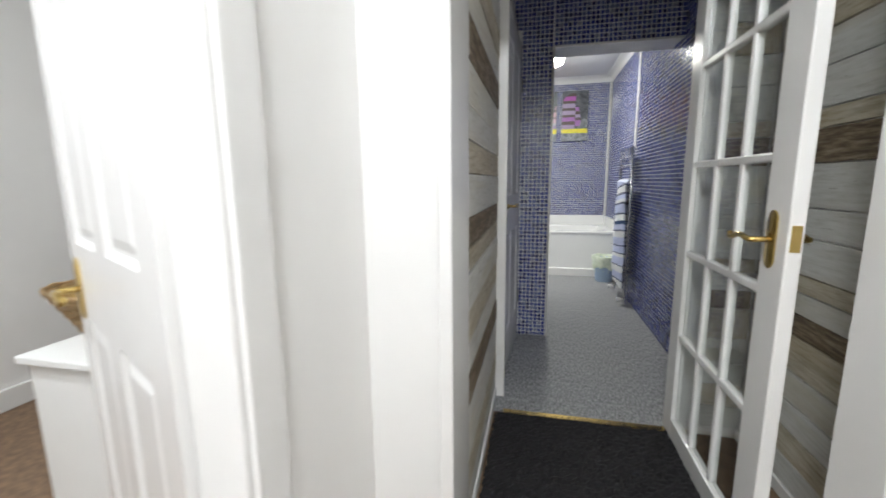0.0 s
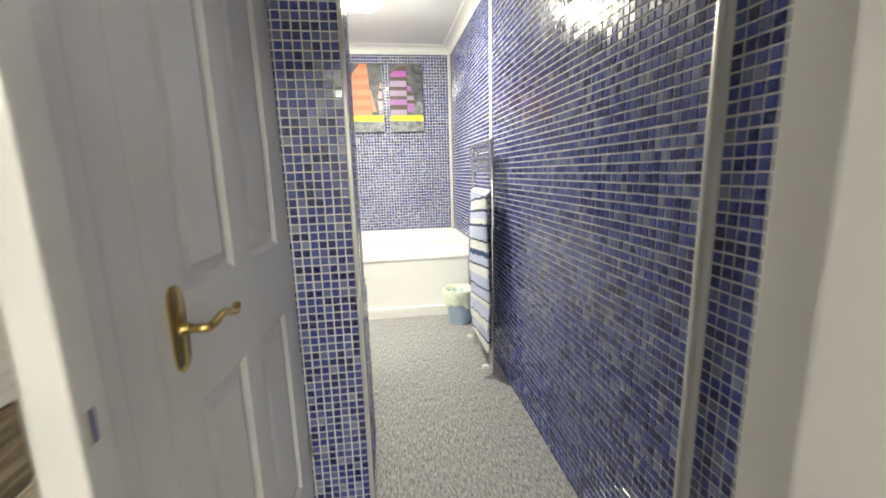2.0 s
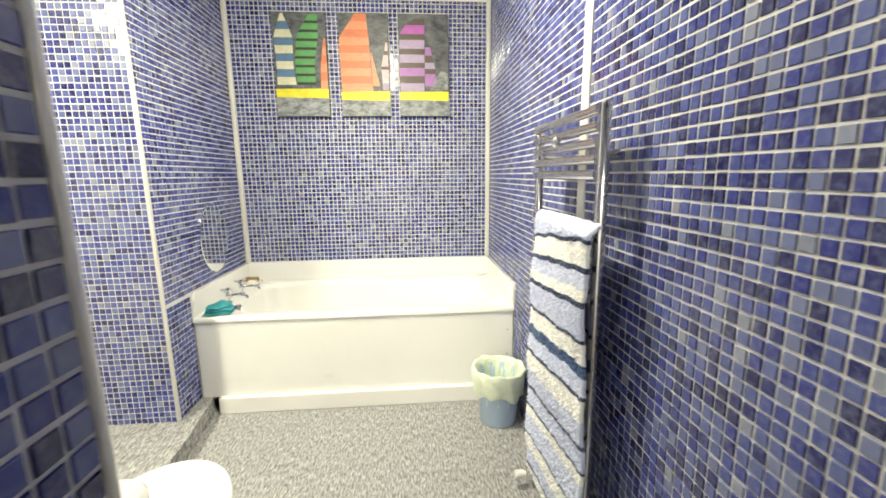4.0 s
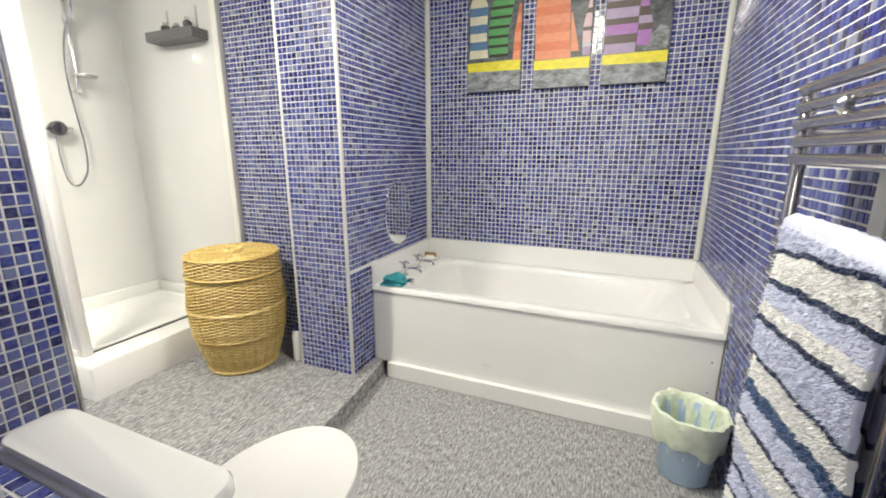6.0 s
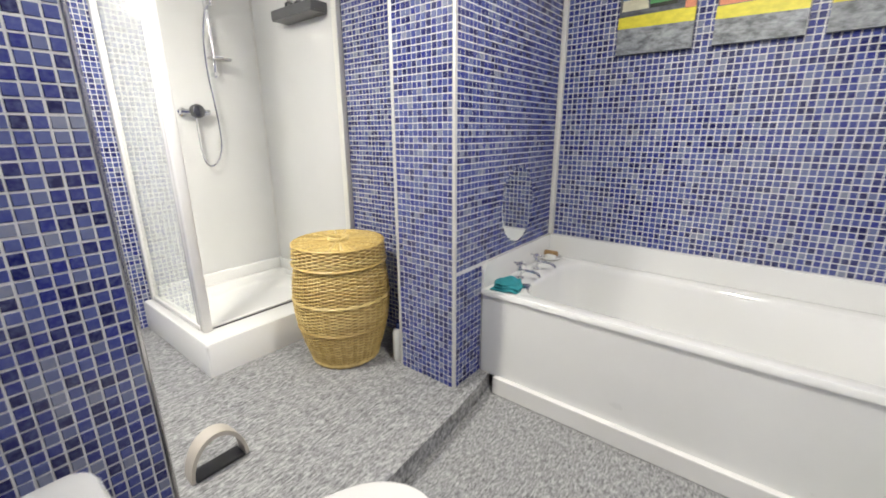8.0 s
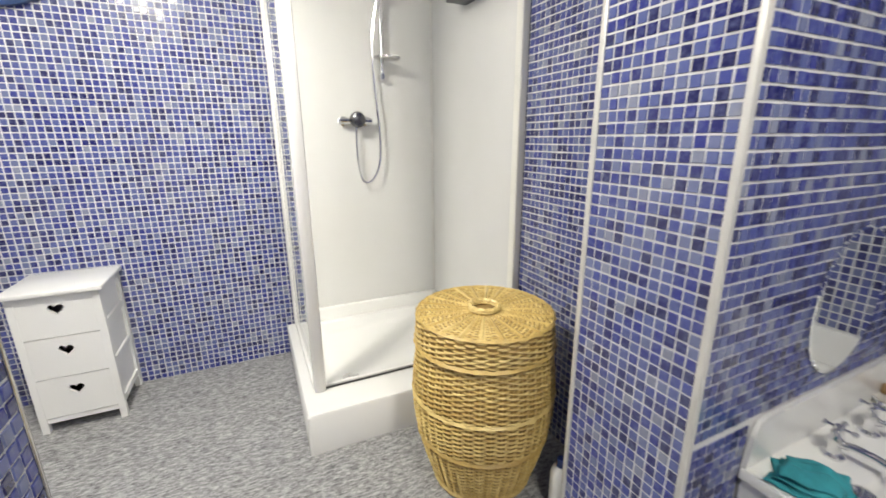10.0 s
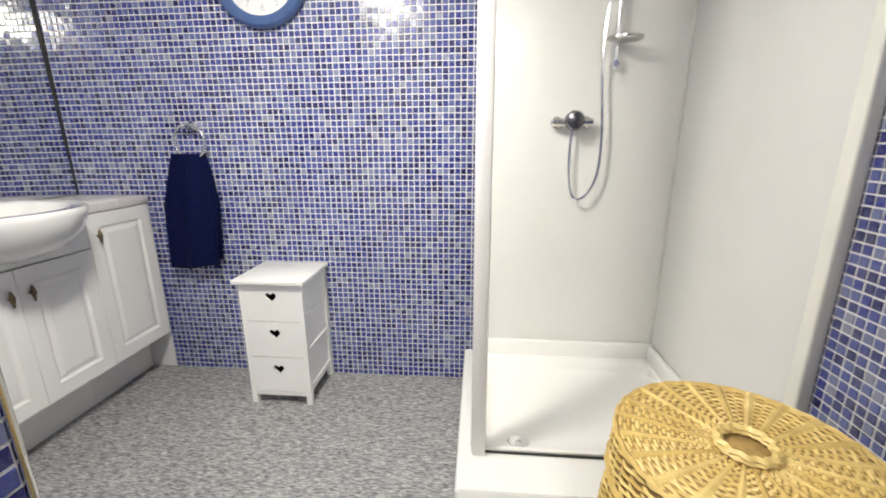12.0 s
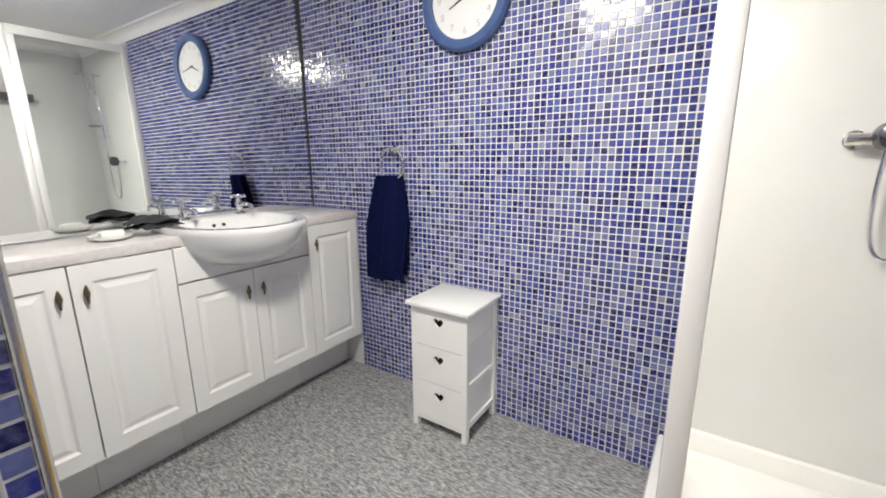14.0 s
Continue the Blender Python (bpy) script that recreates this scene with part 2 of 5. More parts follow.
def glass_material(name, rough, tint=(0.93, 0.96, 0.95)):
    m, nt, b = mat_base(name)
    b.inputs["Base Color"].default_value = (*tint, 1)
    b.inputs["Transmission Weight"].default_value = 1.0
    b.inputs["Roughness"].default_value = rough
    b.inputs["IOR"].default_value = 1.45
    return m, nt, b


M_GLASS = glass_material("clear_glass", 0.0)[0]
M_PANEGLASS, _nt, _b = glass_material("old_pane_glass", 0.02, (0.86, 0.89, 0.87))
bumped(_nt, _b, noisy(_nt, coords(_nt), 30, 2), 0.04, 0.003)
M_MIRROR, _nt, _b = mat_base("mirror_silver")
_b.inputs["Base Color"].default_value = (0.86, 0.88, 0.88, 1)
_b.inputs["Metallic"].default_value, _b.inputs["Roughness"].default_value = 1.0, 0.012
M_LINER, _nt, _b = mat_base("green_bin_liner")
_nt.links.new(ramp(_nt, noisy(_nt, coords(_nt), 30, 3), [(0.3, (0.66, 0.74, 0.55)), (0.7, (0.82, 0.87, 0.74))]), _b.inputs["Base Color"])
_b.inputs["Roughness"].default_value, _b.inputs["Subsurface Weight"].default_value = 0.3, 0.0
_b.inputs["Transmission Weight"].default_value = 0.0


def lamp_material(name, strength, col=(0.98, 0.96, 0.865)):
    m, nt, b = mat_base(name)
    b.inputs["Emission Color"].default_value = (*col, 1)
    b.inputs["Emission Strength"].default_value = strength
    return m


M_LAMP = lamp_material("lamp_diffuser", LAMP * 1.75)
M_LAMP2 = lamp_material("lamp_diffuser_vanity", LAMP * 1.9)
M_HALLFILL = lamp_material("hall_fill_diffuser", HALL_FILL, (0.97, 0.99, 1.0))

# ---- mesh helpers ----
def smooth(me, on=True):
    for p in me.polygons:
        p.use_smooth = on


def part(name, bm, material, parent=None, label="", soft=False):
    me = bpy.data.meshes.new(name)
    bmesh.ops.recalc_face_normals(bm, faces=bm.faces[:])
    bm.to_mesh(me)
    bm.free()
    me.materials.append(material)
    if soft:
        me.shade_smooth()
        me.set_sharp_from_angle(angle=radians(40))
    ob = new(name, me)
    if parent:
        ob.parent = parent
        ob.matrix_parent_inverse = parent.matrix_basis.inverted()
    if label:
        ob["label"] = label
    return ob


def thing(name, label, category, at=(0, 0, 0), group="", kind=""):
    e = new(name)
    e.empty_display_size = 0.05
    e.matrix_basis = Matrix.Translation(at)
    return tagged(e, label, category, group, kind)


def box(bm, x0, x1, y0, y1, z0, z1, bevel=0.0, seg=2):
    m = Matrix.LocRotScale(((x0 + x1) / 2, (y0 + y1) / 2, (z0 + z1) / 2), None, (abs(x1 - x0), abs(y1 - y0), abs(z1 - z0)))
    vs = bmesh.ops.create_cube(bm, size=1, matrix=m)["verts"]
    if bevel:
        es = list({e for v in vs for e in v.link_edges})
        bmesh.ops.bevel(bm, geom=es, offset=bevel, segments=seg, affect="EDGES", profile=0.5)
    return bm


def boxes(*rows, bevel=0.0):
    bm = bmesh.new()
    for r in rows:
        box(bm, *r, bevel=bevel)
    return bm


def rings_mesh(bm, rings, closed=True, cap0=True, cap1=True):
    """Joins rings of points, each of one length, to a skin."""
    vs = [[bm.verts.new(p) for p in r] for r in rings]
    n = len(vs[0])
    for a, b in zip(vs, vs[1:]):
        for i in range(n if closed else n - 1):
            bm.faces.new((a[i], a[(i + 1) % n], b[(i + 1) % n], b[i]))
    if cap0:
        bm.faces.new(vs[0][::-1])
    if cap1:
        bm.faces.new(vs[-1])
    return bm


def circle(c, r, n, u=(1, 0, 0), v=(0, 1, 0)):
    c, u, v = Vector(c), Vector(u), Vector(v)
    return [c + u * (r * math.cos(2 * math.pi * i / n)) + v * (r * math.sin(2 * math.pi * i / n)) for i in range(n)]


def lathe(bm, c, prof, n=32, axis="z", caps=True):
    """A turned shape: prof is a list of (radius, height along the axis)."""
    u, v, w = {"z": ((1, 0, 0), (0, 1, 0), (0, 0, 1)), "x": ((0, 1, 0), (0, 0, 1), (1, 0, 0)), "y": ((0, 0, 1), (1, 0, 0), (0, 1, 0))}[axis]
    return rings_mesh(bm, [circle(Vector(c) + Vector(w) * h, max(r, 1e-4), n, u, v) for r, h in prof], cap0=caps, cap1=caps)


def tube(bm, pts, r, n=10, closed=False):
    """A round bar along a line of points."""
    pts = [Vector(p) for p in pts]
    rings, ref = [], Vector((0.3, 0.2, 0.93)).normalized()
    for i, p in enumerate(pts):
        a = pts[i - 1] if i or closed else p
        b = pts[(i + 1) % len(pts)] if i < len(pts) - 1 or closed else p
        d = (b - a).normalized()
        u = (ref - d * ref.dot(d)).normalized()
        ref = u
        rings.append(circle(p, r, n, u, d.cross(u)))
    if closed:
        rings.append(rings[0])
        rings_mesh(bm, rings, cap0=False, cap1=False)
        bmesh.ops.remove_doubles(bm, verts=bm.verts[:], dist=1e-6)
        return bm
    return rings_mesh(bm, rings)


def bez(points, n=40):
    """A smooth line through points (Catmull-Rom)."""
    P = [Vector(p) for p in points]
    P = [P[0] * 2 - P[1]] + P + [P[-1] * 2 - P[-2]]
    out = []
    k = len(P) - 3
    for s in range(k):
        m = max(2, n // k)
        for j in range(m + (s == k - 1)):
            t = j / m
            a, b, c, d = P[s:s + 4]
            out.append(0.5 * ((2 * b) + (c - a) * t + (2 * a - 5 * b + 4 * c - d) * t * t + (3 * b - a - 3 * c + d) * t ** 3))
    return out


def round_rect(x0, x1, y0, y1, z, r, n=6):
    out = []
    for cx, cy, a0 in ((x1 - r, y1 - r, 0), (x0 + r, y1 - r, 90), (x0 + r, y0 + r, 180), (x1 - r, y0 + r, 270)):
        for i in range(n + 1):
            a = radians(a0 + 90 * i / n)
            out.append((cx + r * math.cos(a), cy + r * math.sin(a), z))
    return out


def on_plane(pts, origin, u, v, w):
    o, u, v, w = Vector(origin), Vector(u), Vector(v), Vector(w)
    return [o + u * p[0] + v * p[1] + w * p[2] for p in pts]


def panel_leaf(bm, origin, u, v, w, width, height, thick, panels, inset=0.035, groove=0.008, raise_=0.004):
    """A door leaf whose front (towards w) has sunk panels with raised fields. panels: (u0, u1, v0, v1)."""
    us = sorted({0, width, *[p[0] for p in panels], *[p[1] for p in panels]})
    vs = sorted({0, height, *[p[2] for p in panels], *[p[3] for p in panels]})

    def quad(pts):
        bm.faces.new([bm.verts.new(q) for q in on_plane(pts, origin, u, v, w)])

    for a, b in zip(us, us[1:]):
        for c, d in zip(vs, vs[1:]):
            if not any(p[0] <= a and b <= p[1] and p[2] <= c and d <= p[3] for p in panels):
                quad([(a, c, thick), (b, c, thick), (b, d, thick), (a, d, thick)])
    for a, b, c, d in panels:
        lv = [(0, thick), (inset * 0.28, thick - groove), (inset * 0.5, thick - groove), (inset, thick - groove + raise_ + groove * 0.4)]
        rs = [[(a + i, c + i, h), (b - i, c + i, h), (b - i, d - i, h), (a + i, d - i, h)] for i, h in lv]
        for r0, r1 in zip(rs, rs[1:]):
            for k in range(4):
                quad([r0[k], r0[(k + 1) % 4], r1[(k + 1) % 4], r1[k]])
        quad(rs[-1])
    f = [(0, 0), (width, 0), (width, height), (0, height)]
    for k in range(4):
        p, q = f[k], f[(k + 1) % 4]
        quad([(*p, 0), (*q, 0), (*q, thick), (*p, thick)])
    quad([(*p, 0) for p in f[::-1]])
    bmesh.ops.remove_doubles(bm, verts=bm.verts[:], dist=1e-5)
    return bm


# ---- mosaic ----
PITCH, TILE, DEEP = 0.0275, 0.0231, 0.0026
TILES = []   # (parent, origin, u, v, w, columns, rows, pick, skip), laid at the end


def mosaic(parent, origin, u, v, w, ulen, vlen, pick=None, skip=None):
    TILES.append((parent, Vector(origin), Vector(u), Vector(v), Vector(w), ulen, vlen, pick, skip))


def lay_mosaics():
    a, t = TILE / 2, TILE / 2 - 0.0011
    loc = [(-a, -a, 0), (a, -a, 0), (a, a, 0), (-a, a, 0), (-t, -t, DEEP), (t, -t, DEEP), (t, t, DEEP), (-t, t, DEEP)]
    fcs = [(4, 5, 6, 7), (0, 1, 5, 4), (1, 2, 6, 5), (2, 3, 7, 6), (3, 0, 4, 7)]
    one = bpy.data.meshes.new("tile")
    one.from_pydata(loc, [], fcs)
    one.materials.append(M_TILE_ONE)
    rng = random.Random(5)
    for parent, o, u, v, w, ulen, vlen, pick, skip in TILES:
        nu, nv = int(ulen / PITCH + 0.35), int(vlen / PITCH + 0.35)
        pu, pv = ulen / nu, vlen / nv
        su, sv = pu / PITCH, pv / PITCH
        verts, faces, count = [], [], 0
        rot = Matrix((u, v, w)).transposed()
        for i in range(nu):
            for j in range(nv):
                cu, cv = (i + 0.5) * pu, (j + 0.5) * pv
                if skip and skip(cu, cv):
                    continue
                lift = w * rng.uniform(-0.0006, 0.0006)
                du, dv = rng.uniform(-0.0006, 0.0006), rng.uniform(-0.0006, 0.0006)
                c = o + u * (cu + du) + v * (cv + dv) + lift
                tu, tv = rng.uniform(-0.03, 0.03), rng.uniform(-0.03, 0.03)
                if pick and count < 300 and pick(cu, cv):
                    count += 1
                    ob = new("tile", one)
                    ob.matrix_world = Matrix.Translation(c) @ (rot @ Matrix.Rotation(tu * 0.5, 3, "X") @ Matrix.Rotation(tv * 0.5, 3, "Y")).to_4x4()
                    ob.parent = parent
                    ob.matrix_parent_inverse = parent.matrix_basis.inverted()
                    continue
                k = len(verts)
                for x, y, z in loc:
                    z2 = z + (x * tv + y * tu if z else 0)
                    verts.append(c + u * (x * su) + v * (y * sv) + w * z2)
                faces.extend(tuple(k + q for q in f) for f in fcs)
        me = bpy.data.meshes.new("mosaic_tiles")
        me.from_pydata(verts, [], faces)
        me.materials.append(M_TILE)
        ob = new("mosaic_tiles", me)
        ob.parent = parent
        ob.matrix_parent_inverse = parent.matrix_basis.inverted()
        ob["kind"] = "stuff"


# ---- plan ----
XW, XE, XE2 = -2.70, 0.885, 0.858      # west wall, east wall by the bath, east wall by the door
YN, YR, YP = 5.86, 5.15, 4.89          # bath's north wall, recess wall, pier face
XP0, XP1 = -1.14, -0.80                # pier by the bath
YV = 2.19                              # mirror wall
YT = 3.36                              # toilet's back wall
H, TOP, F = 2.41, 2.345, 0.09          # ceiling, top of the mosaic, raised floor
LOBX = -0.20


def structure(name, bm, material, label, category="wall"):
    return tagged(part(name, bm, material), label, category, kind="structure")


floor = structure("floor", boxes((-2.9, 1.1, 2.0, 6.1, -0.12, 0.0)), M_FLOOR, "grey flecked floor covering in lobby and bathroom", "floor")
hall_floor = structure("floor_hall", boxes((-2.9, 1.3, -1.3, 2.0, -0.12, -0.002)), M_BROWNFLOOR, "brown carpeted floor of the hall", "floor")
bm = bmesh.new()
edge = [(-0.742, 5.108), (-0.70, 4.80), (-0.672, 4.45), (-0.64, 4.0), (-0.60, YT), (-1.089, YT), (-1.089, YV), (XW, YV), (XW, YR), (XP1, YR), (XP1, 5.108)]
rings_mesh(bm, [[(x, y, 0.0) for x, y in edge], [(x, y, F - 0.006) for x, y in edge], [(x, y, F) for x, y in edge]])
platform = structure("floor_raised", bm, M_FLOOR, "raised floor with a single low step, grey flecked covering", "floor")

ceiling = structure("ceiling", boxes((-2.9, 1.3, -1.3, 6.1, H, H + 0.12)), M_CEIL, "plain white painted ceiling", "ceiling")

Z0, Z1 = 0.0, H
wall_north = structure("wall_north", boxes((XP1, XE, YN, YN + 0.2, Z0, Z1)), M_GROUT, "blue and lilac glass mosaic wall above the bath")
wall_pier = structure("wall_pier", boxes((XP0, XP1, YP, YN + 0.2, Z0, Z1)), M_GROUT, "projecting wall end clad in blue glass mosaic")
wall_recess = structure("wall_recess", boxes((XW, XP0, YR, YR + 0.2, Z0, Z1)), M_GROUT, "mosaic wall behind shower and basket")
wall_west = structure("wall_west", boxes((XW - 0.2, XW, YV, YR + 0.2, Z0, Z1)), M_GROUT, "long wall of blue and lilac glass mosaic")
wall_mirror = structure("wall_south", boxes((XW - 0.2, -1.0, YV - 0.12, YV, Z0, Z1)), M_WHITE, "wall behind the vanity")
wall_east = structure("wall_east", boxes((XE, XE + 0.2, 4.235, YN + 0.2, Z0, Z1)), M_GROUT, "blue glass mosaic wall beside the bath")
wall_east_b = structure("wall_east_lobby", boxes((XE2, XE + 0.2, 2.49, 4.235, Z0, Z1)), M_GROUT, "blue glass mosaic wall beside the towel rail")
wall_east_c = structure("wall_east_end", boxes((XE, XE + 0.2, 2.12, 2.49, Z0, Z1)), M_GROUT, "narrow mosaic wall strip beside the door frame")
partition = structure("wall_partition", boxes((-1.10, -0.87, YV, 3.775, Z0, Z1)), M_GROUT, "mosaic-clad partition beside the toilet")
wall_toilet = structure("wall_toilet", boxes((-0.87, LOBX, 3.10, YT - 0.03, Z0, Z1)), M_GROUT, "mosaic wall behind the toilet")
pier = structure("wall_stub", boxes((LOBX, 0.085, 3.07, YT - 0.03, Z0, Z1)), M_GROUT, "mosaic-clad wall stub beside the passage")
lintel = structure("lintel", boxes((0.085, XE2, 3.07, YT - 0.03, 1.985, Z1)), M_GROUT, "mosaic-clad lintel over the passage", "lintel")
ledge = structure("ledge", boxes((-0.867, 0.085, YT - 0.03, 3.495, 0.0, 0.771)), M_GROUT, "low mosaic-topped boxing behind the toilet", "ledge")

mosaic(wall_north, (XP1, YN, 0.665), (1, 0, 0), (0, 0, 1), (0, -1, 0), XE - XP1, TOP - 0.665, pick=lambda a, b: 0.6 < a < 1.1 and b < 0.45)
mosaic(wall_pier, (XP0 + 0.008, YP, F), (1, 0, 0), (0, 0, 1), (0, -1, 0), XP1 - XP0 - 0.016, TOP - F, pick=lambda a, b: 0.55 < b < 1.25)
mosaic(wall_pier, (XP1, YP + 0.008, F), (0, 1, 0), (0, 0, 1), (1, 0, 0), 0.21, 0.56)
mosaic(wall_pier, (XP1, YP + 0.008, 0.665), (0, 1, 0), (0, 0, 1), (1, 0, 0), YN - YP - 0.01, TOP - 0.665)
mosaic(wall_pier, (XP0, YP + 0.008, F), (0, 1, 0), (0, 0, 1), (-1, 0, 0), YR - YP - 0.008, TOP - F)
mosaic(wall_recess, (-1.80, YR, F), (1, 0, 0), (0, 0, 1), (0, -1, 0), XP0 + 1.80, TOP - F, pick=lambda a, b: a > 0.3 and 0.65 < b < 1.2)
mosaic(wall_west, (XW, YV + 0.01, F), (0, 1, 0), (0, 0, 1), (1, 0, 0), 4.26 - YV, TOP - F, pick=lambda a, b: 1.2 < a < 1.75 and 0.65 < b < 1.1,
       skip=lambda a, b: a < 0.40 and b < 0.97)
mosaic(wall_east, (XE, 4.26, 0.0), (0, 1, 0), (0, 0, 1), (-1, 0, 0), 0.84, 0.665)
mosaic(wall_east, (XE, 4.26, 0.665), (0, 1, 0), (0, 0, 1), (-1, 0, 0), YN - 4.26, TOP - 0.665)
mosaic(wall_east_b, (XE2, 2.50, 0.0), (0, 1, 0), (0, 0, 1), (-1, 0, 0), 4.21 - 2.50, TOP, pick=lambda a, b: 1.1 < a < 1.5 and 0.8 < b < 1.4)
mosaic(wall_east_c, (XE, 2.125, 0.0), (0, 1, 0), (0, 0, 1), (-1, 0, 0), 0.36, TOP, pick=lambda a, b: 0.9 < b < 1.5)
mosaic(partition, (-0.87, YT - 0.03, 0.0), (0, 1, 0), (0, 0, 1), (1, 0, 0), 3.767 - YT + 0.03, TOP, pick=lambda a, b: 0.6 < b < 1.25)
mosaic(partition, (-1.094, 3.775, F), (1, 0, 0), (0, 0, 1), (0, 1, 0), 0.218, TOP - F, pick=lambda a, b: 0.3 < b < 1.3)
mosaic(partition, (-1.10, 2.62, F), (0, 1, 0), (0, 0, 1), (-1, 0, 0), 3.767 - 2.62, TOP - F)
mosaic(wall_toilet, (-0.87, YT - 0.03, 0.775), (1, 0, 0), (0, 0, 1), (0, 1, 0), LOBX + 0.87, TOP - 0.775)
mosaic(pier, (LOBX, 3.07, 0.0), (1, 0, 0), (0, 0, 1), (0, -1, 0), 0.085 - LOBX - 0.006, TOP, pick=lambda a, b: 0.8 < b < 1.4)
mosaic(pier, (0.085, 3.078, 0.0), (0, 1, 0), (0, 0, 1), (1, 0, 0), 0.244, 1.985, pick=lambda a, b: 0.85 < b < 1.6)
mosaic(pier, (LOBX, YT - 0.03, 0.775), (1, 0, 0), (0, 0, 1), (0, 1, 0), 0.085 - LOBX - 0.006, TOP - 0.76)
mosaic(lintel, (0.085, 3.07, 1.99), (1, 0, 0), (0, 0, 1), (0, -1, 0), XE2 - 0.085, H - 1.995)
mosaic(lintel, (0.085, YT - 0.03, 1.99), (1, 0, 0), (0, 0, 1), (0, 1, 0), XE2 - 0.085, TOP - 1.99)
mosaic(ledge, (-0.867, YT - 0.03, 0.771), (1, 0, 0), (0, 1, 0), (0, 0, 1), 0.952, 0.16, pick=lambda a, b: True)
mosaic(ledge, (-0.867, 3.495, 0.0), (1, 0, 0), (0, 0, 1), (0, 1, 0), 0.952, 0.75)
mosaic(ledge, (0.085, YT - 0.03, 0.0), (0, 1, 0), (0, 0, 1), (1, 0, 0), 0.16, 0.75)


def trim(name, rows, material, label, bevel=0.003):
    return tagged(part(name, boxes(*rows, bevel=bevel), material, soft=True), label, "trim", kind="structure")


trim("trim_corner", [(XP1 + 0.003, XP1 + 0.032, YN - 0.032, YN - 0.003, 0.667, TOP)], M_TRIM, "cream plastic corner strip over the bath", 0.008)
trim("trim_corner", [(XE - 0.032, XE - 0.003, YN - 0.032, YN - 0.003, 0.667, TOP)], M_TRIM, "cream plastic corner strip over the bath", 0.008)
trim("trim_edge", [(XP1 - 0.010, XP1 + 0.006, YP - 0.006, YP + 0.010, F, TOP)], M_SILVER, "slim pale tile edging strip on the wall end")
trim("trim_edge", [(XP0 - 0.006, XP0 + 0.010, YP - 0.006, YP + 0.010, F, TOP)], M_SILVER, "slim pale tile edging strip on the wall end")
trim("trim_joint", [(XE2 - 0.008, XE + 0.01, 4.205, 4.257, 0.0, TOP)], M_TRIM, "cream plastic joint strip on the mosaic wall", 0.004)
trim("trim_joint", [(XE2 - 0.005, XE2 + 0.012, 2.488, 2.502, 0.0, TOP)], M_SILVER, "slim metal edging on the mosaic wall")
trim("trim_edge", [(-0.877, -0.866, 3.768, 3.779, F, TOP)], M_STEEL, "slim metal edging on the partition")
trim("trim_edge", [(-1.104, -1.093, 3.768, 3.779, F, TOP)], M_STEEL, "slim metal edging on the partition")
trim("trim_edge", [(0.076, 0.0915, 3.063, 3.079, 0.0, 1.985)], M_SILVER, "slim metal edging on the wall stub")
trim("trim_edge", [(0.079, 0.0895, YT - 0.038, YT - 0.027, 0.765, 1.985)], M_SILVER, "slim metal edging on the wall stub")
trim("trim_edge", [(0.085, XE2, 3.062, 3.075, 1.977, 1.991)], M_SILVER, "slim metal edging under the lintel")
trim("trim_edge", [(-0.867, 0.09, 3.489, 3.501, 0.764, 0.7765)], M_SILVER, "slim edging along the ledge", 0.002)


def coving(name, p0, p1, out):
    """A cove between wall and ceiling from p0 to p1; out points into the room."""
    bm = bmesh.new()
    prof = [(0, 0.075), (0.006, 0.075), (0.010, 0.058)] + [(0.07 - 0.06 * math.cos(radians(a)), 0.010 + 0.048 * (1 - math.sin(radians(a)))) for a in (15, 30, 45, 60, 75, 90)] + [(0.078, 0.0), (0, 0.0)]
    o = Vector((*out, 0))
    rings_mesh(bm, [[Vector((*p, H - b)) + o * a for a, b in prof] for p in (p0, p1)])
    tagged(part(name, bm, M_WHITE), "white plaster coving under the ceiling", "coving", kind="structure")


coving("coving", (XP1, YN), (XE, YN), (0, -1))
coving("coving", (XE, YT - 0.03), (XE, YN), (-1, 0))
coving("coving", (XP1, YP), (XP1, YN), (1, 0))
coving("coving", (XP0, YP), (XP1, YP), (0, -1))
coving("coving", (XW, YR), (XP0, YR), (0, -1))
coving("coving", (XW, YV), (XW, YR), (1, 0))
coving("coving", (XW, YV), (-1.095, YV), (0, 1))
coving("coving", (-0.87, YT - 0.03), (XE2, YT - 0.03), (0, 1))

# hall, corridor and lobby shells
structure("wall_lobby_west", boxes((LOBX - 0.15, LOBX, 1.16, 2.33, 0, H), (LOBX - 0.15, LOBX, 3.066, 3.10, 0, H), (LOBX - 0.15, LOBX, 2.33, 3.066, 2.04, H), (LOBX - 0.17, LOBX - 0.15, 2.2, 3.1, 0, 2.2)), M_WHITE, "white wall with a doorway, beside the lobby")
structure("wall_corridor_east", boxes((0.89, 1.05, 1.16, 2.10, 0, H)), M_WHITE, "wall behind wooden planks")
# last box: unseen header, added to keep hall light off lintel and stub
structure("wall_hall_north", boxes((-0.40, -0.186, 1.04, 1.16, 0, H), (0.70, 1.3, 1.04, 1.16, 0, H), (-0.186, 0.70, 1.04, 1.16, 2.05, H)), M_WHITE,
          "white painted hall wall with an opening, unseen header added to block light")
structure("wall_hall_west", boxes((-0.46, -0.40, 0.605, 1.95, 0, H), (-0.46, -0.40, -0.20, 0.605, 2.06, H), (-0.46, -0.40, -1.15, -0.20, 0, H)), M_WHITE, "white painted hall wall with a doorway to the side room")
structure("wall_hall_back", boxes((-2.75, 1.3, -1.3, -1.15, 0, H), (1.15, 1.3, -1.15, 1.04, 0, H), (-2.75, -2.6, -1.15, 1.04, 0, H)), M_WHITE, "white painted hall walls")
